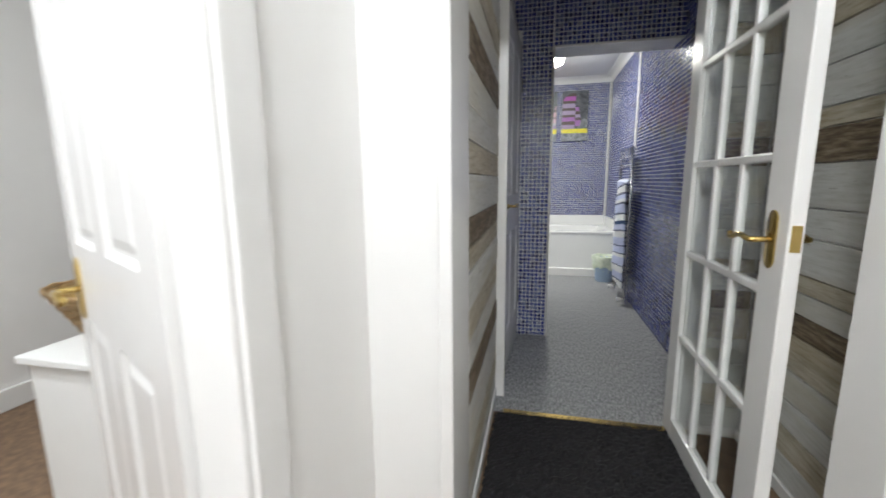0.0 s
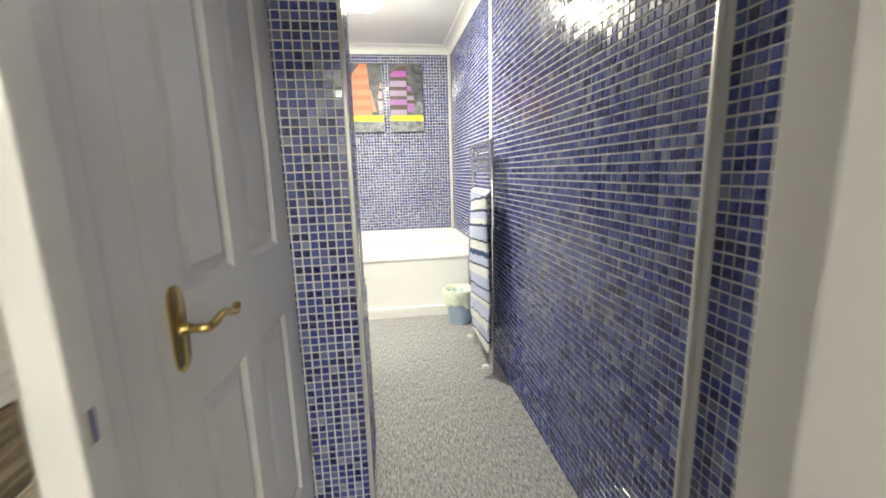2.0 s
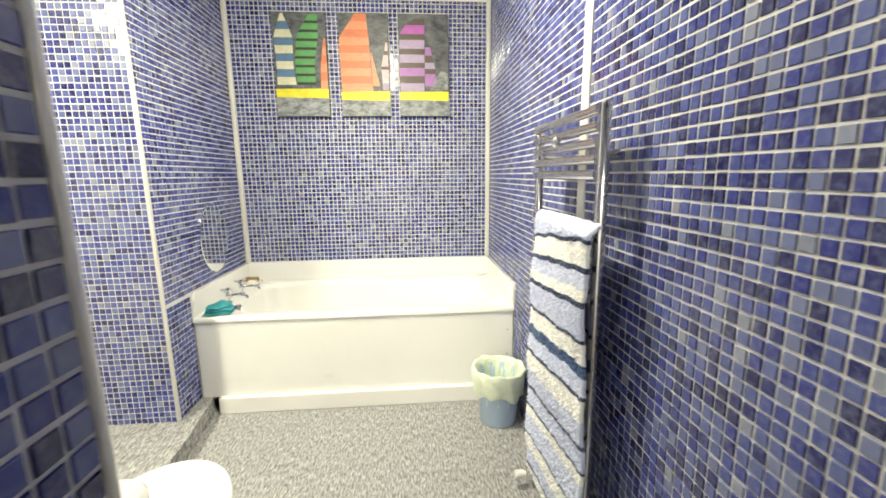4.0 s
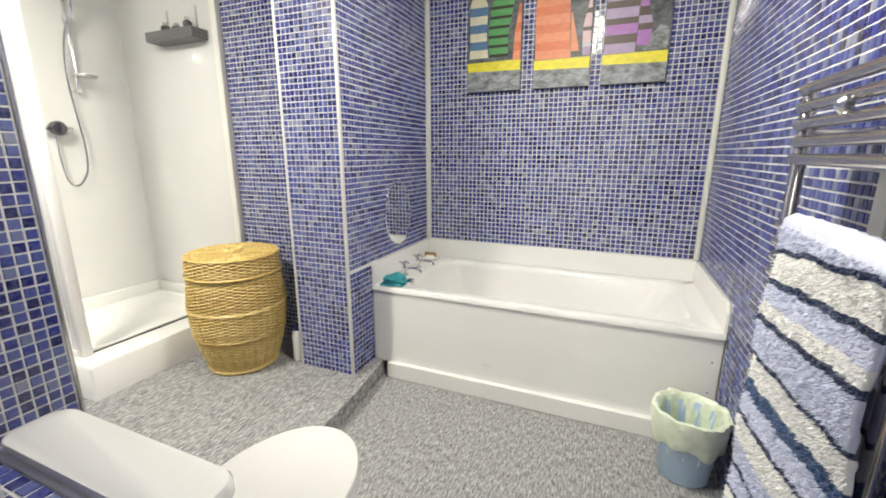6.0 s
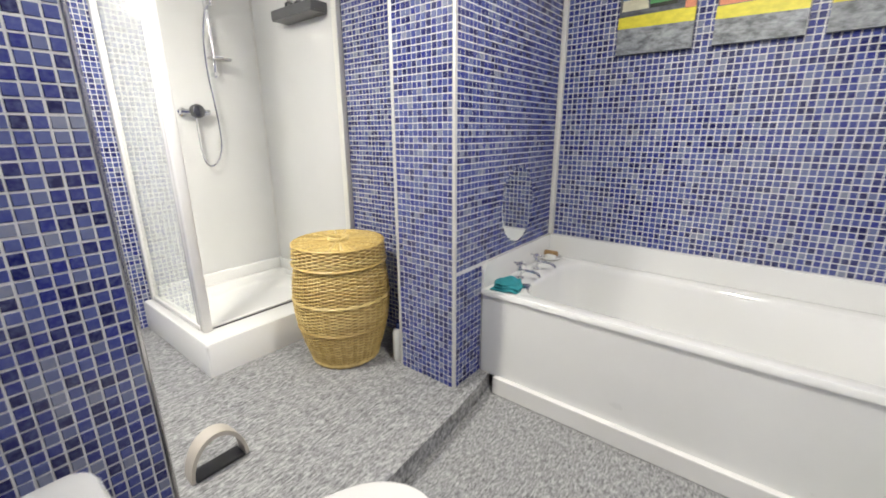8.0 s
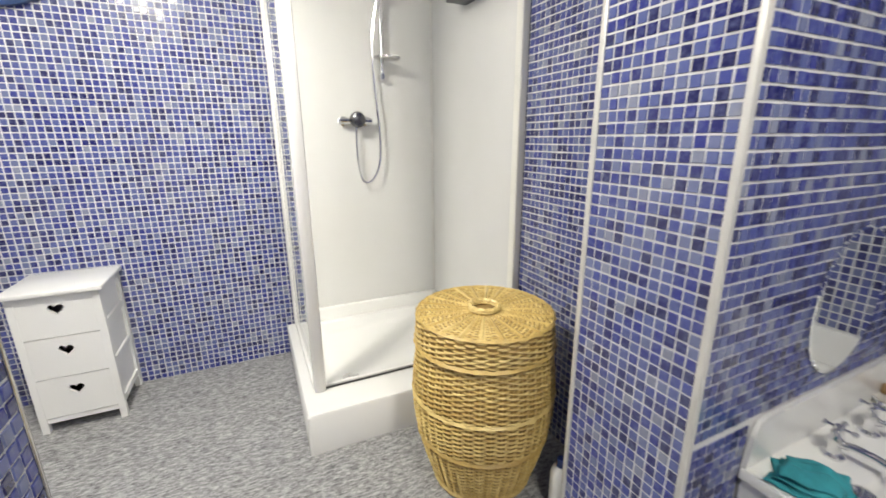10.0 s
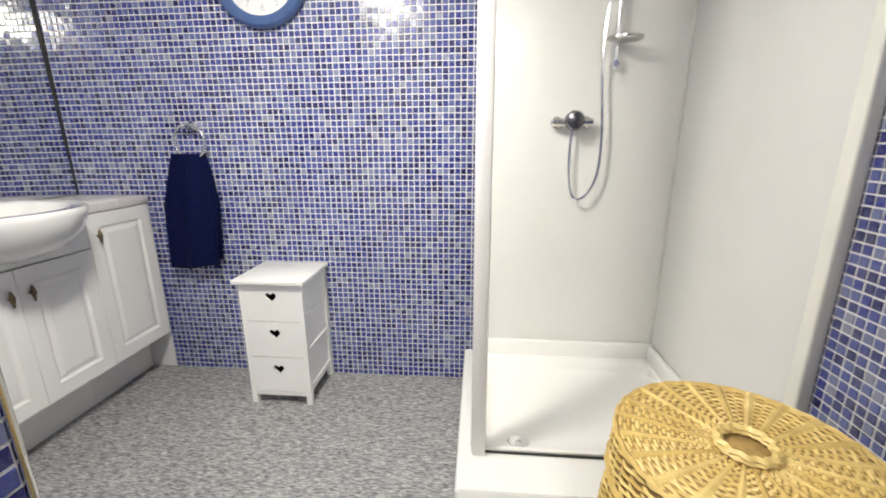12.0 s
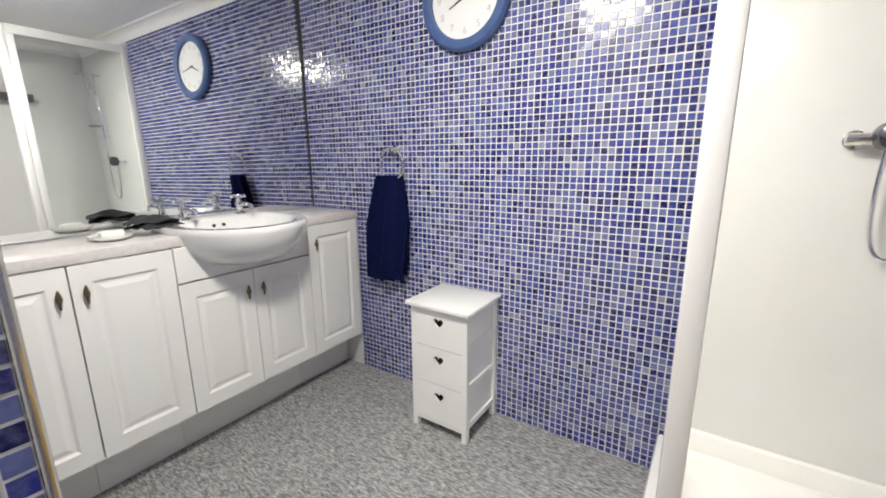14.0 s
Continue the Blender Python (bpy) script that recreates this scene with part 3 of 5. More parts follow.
structure("wall_side_room", boxes((-2.75, -2.6, 1.04, 2.07, 0, H), (-2.6, -0.35, 1.95, 2.07, 0, H)), M_WHITE, "white painted walls of the side room")
structure("baseboard", boxes((-2.6, -2.58, -1.15, 1.95, 0, 0.11), (-2.58, -0.47, 1.93, 1.95, 0, 0.11), bevel=0.004), M_GLOSSWHITE, "white skirting board in the side room", "baseboard")

# door linings
# last box lines the added header, out of view
structure("trim_opening", boxes((-0.215, -0.182, 1.02, 1.262, 0, H), (0.685, 0.72, 1.02, 1.175, 0, H), (0.71, 0.78, 1.012, 1.03, 0, H), (-0.182, 0.685, 1.02, 1.175, 2.02, 2.05), bevel=0.004),
          M_GLOSSWHITE, "white gloss lining of the hall opening, with an added unseen head", "door frame")
structure("trim_side_opening", boxes((-0.475, -0.39, 0.575, 0.605, 0, 2.04), (-0.40, -0.383, 0.59, 0.668, 0, 2.12), (-0.475, -0.39, -0.20, -0.17, 0, 2.04), (-0.40, -0.383, -0.28, -0.185, 0, 2.12), (-0.475, -0.39, -0.17, 0.575, 2.04, 2.06), bevel=0.004), M_GLOSSWHITE, "white gloss lining of the side room doorway", "door frame")
structure("trim_glass_door_frame", boxes((-0.215, -0.142, 2.145, 2.20, 0, 2.04), (0.632, 0.90, 2.0, 2.133, 0, 2.04), (-0.215, 0.90, 2.005, 2.145, 2.0, H), bevel=0.004), M_GLOSSWHITE, "white gloss frame of the glazed door", "door frame")
structure("trim_cupboard_frame", boxes((LOBX - 0.01, -0.152, 2.20, 2.25, 0, 2.10), (LOBX - 0.012, -0.164, 2.25, 2.35, 0, 2.10), (LOBX - 0.01, -0.122, 3.05, 3.066, 0, 2.10), (LOBX - 0.01, -0.150, 2.35, 3.05, 2.0, 2.10), bevel=0.006), M_GLOSSWHITE,
          "white gloss frame of the panelled door", "door frame")

structure("trim_strike_plate", boxes((-0.1415, -0.1385, 2.158, 2.170, 0.948, 0.988), bevel=0.001), M_STEEL, "dull steel strike plate on the door lining", "strike plate")

# ---- doors ----
def lever_handle(parent, c, n, along, drop=0.0):
    """A brass lever on a long plate. c: spindle on the leaf's face; n: out of the face; along: the way the lever points."""
    c, n, along, up = Vector(c), Vector(n), Vector(along), Vector((0, 0, 1))
    bm = bmesh.new()
    side = up.cross(n)
    pl = []
    for i in range(20):
        a = 2 * math.pi * i / 20
        y = 0.048 * (1 if math.sin(a) > 0 else -1) + 0.027 * math.sin(a)
        pl.append((0.0215 * math.cos(a), y))
    rings_mesh(bm, [[c + side * (x * k) + up * (y * k) + n * h for x, y in pl] for k, h in ((1, 0), (1, 0.004), (0.85, 0.007))])
    lp = part("backplate", bm, M_BRASS, parent, "polished brass backplate", soft=True)
    bm = tube(bmesh.new(), bez([c + n * 0.006, c + n * 0.04, c + n * 0.05 + along * 0.012, c + n * 0.05 + along * 0.06 + up * 0.006, c + n * 0.05 + along * 0.105 - up * 0.006, c + n * 0.047 + along * 0.118 + up * 0.004], 30), 0.0078, 10)
    lathe(bm, c + n * 0.006, [(0.014, 0), (0.013, 0.006), (0.009, 0.014)], 16, "x") if abs(n.x) > 0.5 else None
    part("lever", bm, M_BRASS, parent, "curved brass lever", soft=True)


LU = Vector((0.047, 0.69, 0)).normalized()
LN = Vector((LU.y, -LU.x, 0))
door = thing("door_1", "closed white four-panel door with brass lever", "door", (-0.18, 2.58, 0), kind="structure")
bm = panel_leaf(bmesh.new(), (-0.203, 2.352, 0.008), LU, (0, 0, 1), LN, 0.692, 1.99, 0.035,
                [(0.10, 0.30, 1.03, 1.88), (0.39, 0.59, 1.03, 1.88), (0.10, 0.30, 0.22, 0.82), (0.39, 0.59, 0.22, 0.82)], 0.04, 0.010, 0.002)
part("leaf", bm, M_GLOSSWHITE, door)
lever_handle(door, Vector((-0.203, 2.352, 0.985)) + LU * 0.062 + LN * 0.035, LN, LU)
for z in (0.30, 1.75):
    part("hinge", lathe(bmesh.new(), (-0.116, 3.046, z - 0.045), [(0.006, 0), (0.006, 0.09)], 10), M_STEEL, door, "dull steel hinge knuckle", soft=True)

# glazed door, standing open against the planks
gd = thing("door_2", "open white glazed door, fifteen panes, brass lever", "door", (0.66, 2.0, 0), kind="structure")
GX0, GX1, GY0, GY1 = 0.590, 0.626, 1.260, 2.03
z_rails = [0.10, 0.47, 0.826, 1.176, 1.54, 1.90]
ys = [1.372, 1.546, 1.733, 1.928]
part("stile", boxes((GX0, GX1, GY0, ys[0], 0.01, 2.015), bevel=0.004), M_GLOSSWHITE, gd)
part("stile", boxes((GX0, GX1, ys[-1], GY1, 0.01, 2.015), bevel=0.004), M_GLOSSWHITE, gd)
part("top_rail", boxes((GX0, GX1, ys[0], ys[-1], z_rails[-1], 2.015), bevel=0.003), M_GLOSSWHITE, gd)
part("bottom_rail", boxes((GX0, GX1, ys[0], ys[-1], 0.01, z_rails[0]), bevel=0.003), M_GLOSSWHITE, gd)
for z in z_rails[1:-1]:
    part("glazing_bar", boxes((GX0 + 0.003, GX1 - 0.003, ys[0], ys[-1], z - 0.013, z + 0.013), bevel=0.006), M_GLOSSWHITE, gd)
for y in ys[1:-1]:
    for a, b in zip(z_rails, z_rails[1:]):
        part("glazing_bar", boxes((GX0 + 0.004, GX1 - 0.004, y - 0.012, y + 0.012, a + 0.006, b - 0.006), bevel=0.006), M_GLOSSWHITE, gd)
for y0, y1 in zip(ys, ys[1:]):
    for a, b in zip(z_rails, z_rails[1:]):
        ob = part("pane", boxes((0.606, 0.610, y0 + 0.006, y1 - 0.006, a + 0.006, b - 0.006)), M_PANEGLASS, gd, "clear glass pane")
        ob.visible_shadow = False
lever_handle(gd, (GX0, 1.325, 0.968), (-1, 0, 0), (0, 1, 0))
lever_handle(gd, (GX1, 1.325, 0.968), (1, 0, 0), (0, 1, 0))
part("latch_plate", boxes((0.597, 0.619, GY0 - 0.002, GY0 + 0.001, 0.945, 1.01), bevel=0.0008), M_BRASS, gd, "brass latch plate on the edge")


# side room door, standing open into the side room
sd = thing("door_3", "open white panelled door with brass lever", "door", (-0.46, 0.52, 0), kind="structure")
d = Vector((-0.89, 0.456, 0)).normalized()
nrm = Vector((-d.y, d.x, 0))
hinge = Vector((-0.482, 0.605, 0.01))
bm = panel_leaf(bmesh.new(), hinge, d, (0, 0, 1), nrm, 0.68, 2.01, 0.035,
                [(0.10, 0.31, 0.98, 1.90), (0.40, 0.60, 0.98, 1.90), (0.10, 0.31, 0.2, 0.80), (0.40, 0.60, 0.2, 0.80)], 0.04, 0.010, 0.002)
part("leaf", bm, M_GLOSSWHITE, sd)
lever_handle(sd, hinge + d * 0.62 + nrm * 0.035 + Vector((0, 0, 0.87)), nrm, -d)

# ---- corridor ----
def planks(side, x, w, y0, y1, kinds, seams):
    wall = thing("plank_cladding", "rough horizontal planks, whitewashed, tan and brown", "wall cladding", (x, y0, 0), kind="structure")
    rng = random.Random(3 + side)
    for k, z0, z1 in zip(kinds, seams, seams[1:]):
        bm = boxes((x, x + w * rng.uniform(0.012, 0.017), y0, y1 - 0.001, z0 + 0.0021, z1 - 0.0021), bevel=0.002)
        part("plank", bm, {"w": M_PLANK_W, "t": M_PLANK_T, "b": M_PLANK_B}[k], wall)
    return wall


EAST_KINDS = "wtwwtbwtwwwbtwwtwbwtww"
EAST_SEAMS = [0.05, 0.15, 0.25, 0.35, 0.458, 0.587, 0.665, 0.74, 0.80, 0.925, 1.025, 1.168, 1.278, 1.34, 1.468, 1.58, 1.70, 1.80, 1.90, 2.0, 2.11, 2.22, 2.33]
planks(0, LOBX, 1, 1.264, 2.144, "wtwwbwtwtbwtwwbwtwwbtw", [0.05, 0.145, 0.24, 0.335, 0.43, 0.53, 0.63, 0.74, 0.855, 0.928, 1.018, 1.143, 1.237, 1.332, 1.45, 1.57, 1.68, 1.79, 1.90, 2.0, 2.11, 2.22, 2.33])
planks(1, 0.89, -1, 1.176, 1.984, EAST_KINDS, EAST_SEAMS)
fill = thing("plank_cladding", "short planks beside the glazed door frame", "wall cladding", (0.78, 1.99, 0), kind="structure")
for k, z0, z1 in zip(EAST_KINDS[:19], EAST_SEAMS, EAST_SEAMS[1:20]):
    part("plank", boxes((0.70, 0.872, 1.985, 1.999, z0 + 0.0016, z1 - 0.0016), bevel=0.002), {"w": M_PLANK_W, "t": M_PLANK_T, "b": M_PLANK_B}[k], fill)
structure("baseboard", boxes((LOBX, LOBX + 0.02, 1.264, 2.144, 0, 0.05), (0.87, 0.89, 1.176, 1.998, 0, 0.05), bevel=0.004), M_GLOSSWHITE, "slim white skirting below the planks", "baseboard")

rug = thing("rug", "shaggy black rug filling the corridor floor", "rug", (0.25, 1.5, 0))
bm = bmesh.new()
nx, ny = 60, 80
rng = random.Random(8)
grid = [[bm.verts.new((LOBX + 0.03 + (0.775) * i / nx + (rng.uniform(-0.006, 0.006) if i in (0, nx) else 0), 0.95 + 1.02 * j / ny + (rng.uniform(-0.012, 0.006) if j == ny else 0),
                       0.004 if i in (0, nx) or j in (0, ny) else 0.014 + rng.uniform(0, 0.012))) for j in range(ny + 1)] for i in range(nx + 1)]
for i in range(nx):
    for j in range(ny):
        bm.faces.new((grid[i][j], grid[i + 1][j], grid[i + 1][j + 1], grid[i][j + 1]))
part("backing", bm, M_RUG, rug)
bm = bmesh.new()
for _ in range(12000):
    x, y = rng.uniform(LOBX + 0.03, LOBX + 0.805), rng.uniform(0.95, 1.975)
    a, h, lean = rng.uniform(0, 6.28), rng.uniform(0.015, 0.03), rng.uniform(0.004, 0.014)
    c, s_ = math.cos(a), math.sin(a)
    bm.faces.new([bm.verts.new(p) for p in ((x - 0.002 * s_, y + 0.002 * c, 0.008), (x + 0.002 * s_, y - 0.002 * c, 0.008), (x + lean * c, y + lean * s_, 0.008 + h))])
me = part("shag", bm, M_RUG, rug)
me["kind"] = "stuff"
structure("threshold", boxes((-0.135, 0.632, 1.985, 2.022, 0, 0.006), bevel=0.002), M_BRASS, "brass threshold strip at the glazed door", "threshold")

# ---- hall side room ----
hc = thing("cabinet", "low white chest in the side room", "cabinet", (-1.24, 1.20, 0))
part("body", boxes((-1.52, -0.96, 1.00, 1.42, 0, 0.585), bevel=0.004), M_VINYLWHITE, hc)
part("top", boxes((-1.54, -0.94, 0.98, 1.44, 0.585, 0.61), bevel=0.004), M_VINYLWHITE, hc)
hb = thing("basket", "wide brown wicker basket on the white chest", "basket", (-1.40, 1.26, 0.61))
for k in range(11):
    r = 0.19 + 0.0105 * k
    bm = tube(bmesh.new(), [(-1.40 + r * math.cos(a / 56 * 6.2832) * 1.15, 1.26 + r * math.sin(a / 56 * 6.2832) * 0.55, 0.622 + 0.0135 * k + 0.003 * math.sin(a * math.pi / 2 + k * math.pi)) for a in range(56)], 0.0088, 6, True)
    part("coil", bm, M_COIL, hb, soft=True)
bm = rings_mesh(bmesh.new(), [[(-1.40 + r * math.cos(a / 40 * 6.2832) * 1.15, 1.26 + r * math.sin(a / 40 * 6.2832) * 0.55, z) for a in range(40)] for r, z in ((0.185, 0.6105), (0.187, 0.622), (0.286, 0.752), (0.282, 0.752), (0.18, 0.628))])
part("inside", bm, M_WICKERDARK, hb, "brown inner wall", soft=True)
pc = thing("card", "small purple card leaning on the chest", "card", (-1.31, 1.03, 0.61))
part("sheet", boxes((-1.27, -1.22, 1.005, 1.009, 0.61, 0.645)), M_LILAC, pc)

# ---- ceiling lamps ----
def ceiling_lamp(x, y, material, r=0.15, drop=0.0):
    e = thing("ceiling_light", "round white ceiling light, switched on, an added one in the hall", "ceiling light", (x, y, H), "ceiling lights")
    z = H - drop
    if drop:
        part("stem", lathe(bmesh.new(), (x, y, H), [(0.05, 0), (0.05, -0.012), (0.02, -0.02), (0.018, -drop)], 20), M_WHITE, e, soft=True)
    part("base", lathe(bmesh.new(), (x, y, z), [(r + 0.012, 0), (r + 0.012, -0.02), (r, -0.024)], 32), M_WHITE, e, soft=True)
    part("diffuser", lathe(bmesh.new(), (x, y, z - 0.024), [(r - 0.004, 0), (r - 0.01, -0.016), (r * 0.75, -0.032), (r * 0.4, -0.042), (0.002, -0.046)], 20), material, e, "glowing opal diffuser", soft=True)


ceiling_lamp(0.11, 4.48, M_LAMP, 0.11, 0.12)
ceiling_lamp(-1.48, 3.64, M_LAMP2, 0.13, 0.12)
# two unseen lights, added to brighten hall, planks and side room
ceiling_lamp(-0.08, -0.35, M_HALLFILL)
ceiling_lamp(-1.5, 0.3, M_HALLFILL, 0.13)

# ---- bath ----
BX0, BX1, BY0, BY1, BZ = XP1 + 0.004, XE - 0.004, 5.098, YN - 0.004, 0.535
bath = thing("bathtub", "built-in white acrylic bath with white panel", "bathtub", (0.04, 5.48, 0))
bm = bmesh.new()
rr = lambda i, z, r, dx=0.0: round_rect(BX0 + i[0], BX1 - i[1], BY0 + i[2], BY1 - i[3], z, r, 7)
rings_mesh(bm, [rr((0, 0, 0, 0), 0.508, 0.004), rr((0, 0, 0, 0), 0.530, 0.004), rr((0.004, 0.004, 0.004, 0.004), BZ, 0.006), rr((0.15, 0.10, 0.065, 0.075), BZ, 0.13), rr((0.158, 0.112, 0.073, 0.083), BZ - 0.006, 0.13),
                rr((0.165, 0.13, 0.08, 0.09), BZ - 0.03, 0.13), rr((0.19, 0.26, 0.10, 0.11), 0.25, 0.13), rr((0.23, 0.33, 0.13, 0.14), 0.16, 0.12), rr((0.30, 0.40, 0.19, 0.20), 0.13, 0.09)], cap0=False)
part("tub", bm, M_ACRYLIC, bath, soft=True)
up = bmesh.new()
box(up, BX0, BX1, BY1 - 0.012, BY1, BZ + 0.0005, 0.662, bevel=0.004)
part("upstand", up, M_ACRYLIC, bath)
for x0, x1 in ((BX0, BX0 + 0.012), (BX1 - 0.012, BX1)):
    bm = bmesh.new()
    prof = [(BY0 + 0.004, BZ + 0.0005), (BY1 - 0.0125, BZ + 0.0005), (BY1 - 0.0125, 0.662), (BY0 + 0.055, 0.662), (BY0 + 0.03, 0.655), (BY0 + 0.012, 0.62)]
    rings_mesh(bm, [[(x0, y, z) for y, z in prof], [(x1, y, z) for y, z in prof]])
    part("upstand", bm, M_ACRYLIC, bath)
part("panel", boxes((BX0 + 0.003, BX1 - 0.003, 5.106, 5.124, 0.085, 0.507), bevel=0.003), M_VINYLWHITE, bath)
part("plinth", boxes((-0.705, BX1 - 0.004, 5.080, 5.122, 0.001, 0.092), bevel=0.004), M_GLOSSWHITE, bath, "white skirting under the bath panel")
for z in (0.40, 0.26):
    part("screw", lathe(bmesh.new(), (BX1 - 0.035, 5.106, z), [(0.004, 0), (0.003, -0.002)], 10, "y"), M_BRONZE, bath, "small dark screw head")
part("overflow", lathe(bmesh.new(), (-0.632, 5.25, BZ - 0.014), [(0.026, 0), (0.027, 0.014), (0.022, 0.026), (0.010, 0.03)], 20), M_CHROME, bath, "round chrome overflow knob", soft=True)


def cross_tap(name, c, toward, label, s=1.0):
    """A pillar tap with a cross head: body, spout and handle."""
    c, d = Vector(c), Vector(toward).normalized()
    e = thing(name, label, "tap", c, "pair of taps")
    side = Vector((0, 0, 1)).cross(d)
    part("body", lathe(bmesh.new(), c, [(0.024 * s, 0), (0.024 * s, 0.006 * s), (0.014 * s, 0.012 * s), (0.013 * s, 0.035 * s), (0.017 * s, 0.045 * s), (0.012 * s, 0.06 * s), (0.008 * s, 0.075 * s)], 20), M_CHROME, e, soft=True)
    zz = Vector((0, 0, 1))
    part("spout", tube(bmesh.new(), bez([c + zz * 0.034 * s, c + zz * 0.044 * s + d * 0.03 * s, c + zz * 0.045 * s + d * 0.07 * s, c + zz * 0.038 * s + d * 0.10 * s, c + zz * 0.024 * s + d * 0.108 * s], 24), 0.0095 * s, 12), M_CHROME, e, soft=True)
    bm = bmesh.new()
    top = c + zz * 0.078 * s
    for a in (d, side):
        tube(bm, [top - a * 0.027 * s, top + a * 0.027 * s], 0.0045 * s, 8)
        for sg in (-1, 1):
            bmesh.ops.create_uvsphere(bm, u_segments=10, v_segments=6, radius=0.0075 * s, matrix=Matrix.Translation(top + a * (0.029 * s * sg)))
    lathe(bm, c + zz * 0.07 * s, [(0.012 * s, 0), (0.013 * s, 0.008 * s), (0.009 * s, 0.016 * s), (0.002, 0.018 * s)], 14)
    part("cross_handle", bm, M_CHROME, e, soft=True)
    return e


cross_tap("bath_tap", (-0.722, 5.345, BZ), (1, 0.05, 0), "chrome pillar tap with cross head on the bath rim")
cross_tap("bath_tap", (-0.722, 5.53, BZ), (1, 0.05, 0), "chrome pillar tap with cross head on the bath rim")


def cloth(name, label, material, c, sx, sy, seed, rot=0.0, thick=0.02, folds=3, category="cloth"):
    """A folded cloth lying on a surface: soft stacked layers with ruffled edges."""
    e = thing(name, label, category, c)
    bm = bmesh.new()
    rng = random.Random(seed)
    for k in range(folds):
        n, z0 = 26, thick * k
        ph, sc = rng.uniform(0, 6), 1 - 0.10 * k
        rows = []
        for i in range(n + 1):
            row = []
            for j in range(n + 1):
                u, v = i / n - 0.5, j / n - 0.5
                x = sx * sc * (u + 0.05 * math.sin(5 * v + ph)) + rng.uniform(-1, 1) * 0.0008 + 0.012 * k * math.sin(ph)
                y = sy * sc * (v + 0.06 * math.sin(4 * u + ph * 2))
                edge_ = max(abs(u), abs(v)) * 2
                z = z0 + thick * (1 - edge_ ** 4) + 0.007 * math.sin(9 * u + ph + 4 * v) * (1 - 0.4 * edge_) + 0.004 * math.sin(17 * v - ph)
                q = Vector((x, y, max(z, 0.001)))
                q.rotate(Euler((0, 0, radians(rot))))
                row.append(bm.verts.new(Vector(c) + q))
            rows.append(row)
        for i in range(n):
            for j in range(n):
                bm.faces.new((rows[i][j], rows[i + 1][j], rows[i + 1][j + 1], rows[i][j + 1]))
    ob = part("fabric", bm, material, e, soft=True)
    md = ob.modifiers.new("thickness", "SOLIDIFY")
    md.thickness = 0.004
    return e


cloth("flannel", "folded teal cotton flannel on the bath rim", M_TEAL, (-0.695, 5.165, BZ + 0.002), 0.13, 0.10, 3, 20, 0.017, 3)
sdish = thing("soap_dish", "white soap dish with soap and a wooden brush", "soap dish", (-0.735, 5.76, BZ))
part("dish", lathe(bmesh.new(), (-0.735, 5.755, BZ), [(0.045, 0), (0.062, 0.012), (0.064, 0.022), (0.058, 0.02), (0.04, 0.008), (0.002, 0.007)], 24), M_CERAMIC, sdish, soft=True)
sp_ = thing("soap", "pale bar of soap in the dish", "soap", (-0.72, 5.745, BZ + 0.01))
part("bar", boxes((-0.755, -0.695, 5.715, 5.75, BZ + 0.0085, BZ + 0.034), bevel=0.009), M_SOAP, sp_, soft=True)
nb = thing("nail_brush", "small wooden nail brush in the soap dish", "brush", (-0.74, 5.775, BZ + 0.01))
part("back", boxes((-0.785, -0.70, 5.765, 5.79, BZ + 0.012, BZ + 0.045), bevel=0.008), M_SOAPBROWN, nb, soft=True)

# oval mirror on the wall end
om = thing("wall_mirror", "oval frameless mirror on the mosaic wall", "mirror", (XP1 + 0.004, 5.43, 0.9))
bm = bmesh.new()
ell = lambda k, x: [(x, 5.43 + 0.165 * k * math.cos(2 * math.pi * i / 56), 0.90 + 0.195 * k * math.sin(2 * math.pi * i / 56)) for i in range(56)]
rings_mesh(bm, [ell(1, XP1 + 0.0035), ell(1, XP1 + 0.0075), ell(0.97, XP1 + 0.0095)])
part("glass", bm, M_MIRROR, om)

# ---- pictures ----
def picture(x0, x1, shapes, label):
    z0, z1, yb = 1.625, 2.25, YN - 0.0035
    e = thing("painting", label, "painting", ((x0 + x1) / 2, yb, z0), "three boat paintings")
    yf = yb - 0.026
    part("canvas", boxes((x0, x1, yf, yb, z0, z1), bevel=0.002), M_CANVAS, e)
    w, h = x1 - x0, z1 - z0
    for n, (nm, poly, m) in enumerate(shapes):
        bm = bmesh.new()
        off = yf - 0.0008 - 0.00025 * n
        rings_mesh(bm, [[(x0 + u * w, yf - 0.0002, z0 + v * h) for u, v in poly], [(x0 + u * w, off, z0 + v * h) for u, v in poly]], cap0=False)
        part(nm, bm, m, e)


def stripes(outline, bands):
    """Bands of a sail: outline(v) gives its left and right edge at height v."""
    out = []
    for v0, v1, m in bands:
        (a, b), (c, d_) = outline(v0), outline(v1)
        out.append(("sail_stripe", [(a, v0), (b, v0), (d_, v1), (c, v1)], m))
    return out


def lerp_outline(rows):
    def f(v):
        for (v0, a0, b0), (v1, a1, b1) in zip(rows, rows[1:]):
            if v <= v1:
                t = (v - v0) / (v1 - v0)
                return a0 + (a1 - a0) * t, b0 + (b1 - b0) * t
        return rows[-1][1:]
    return f


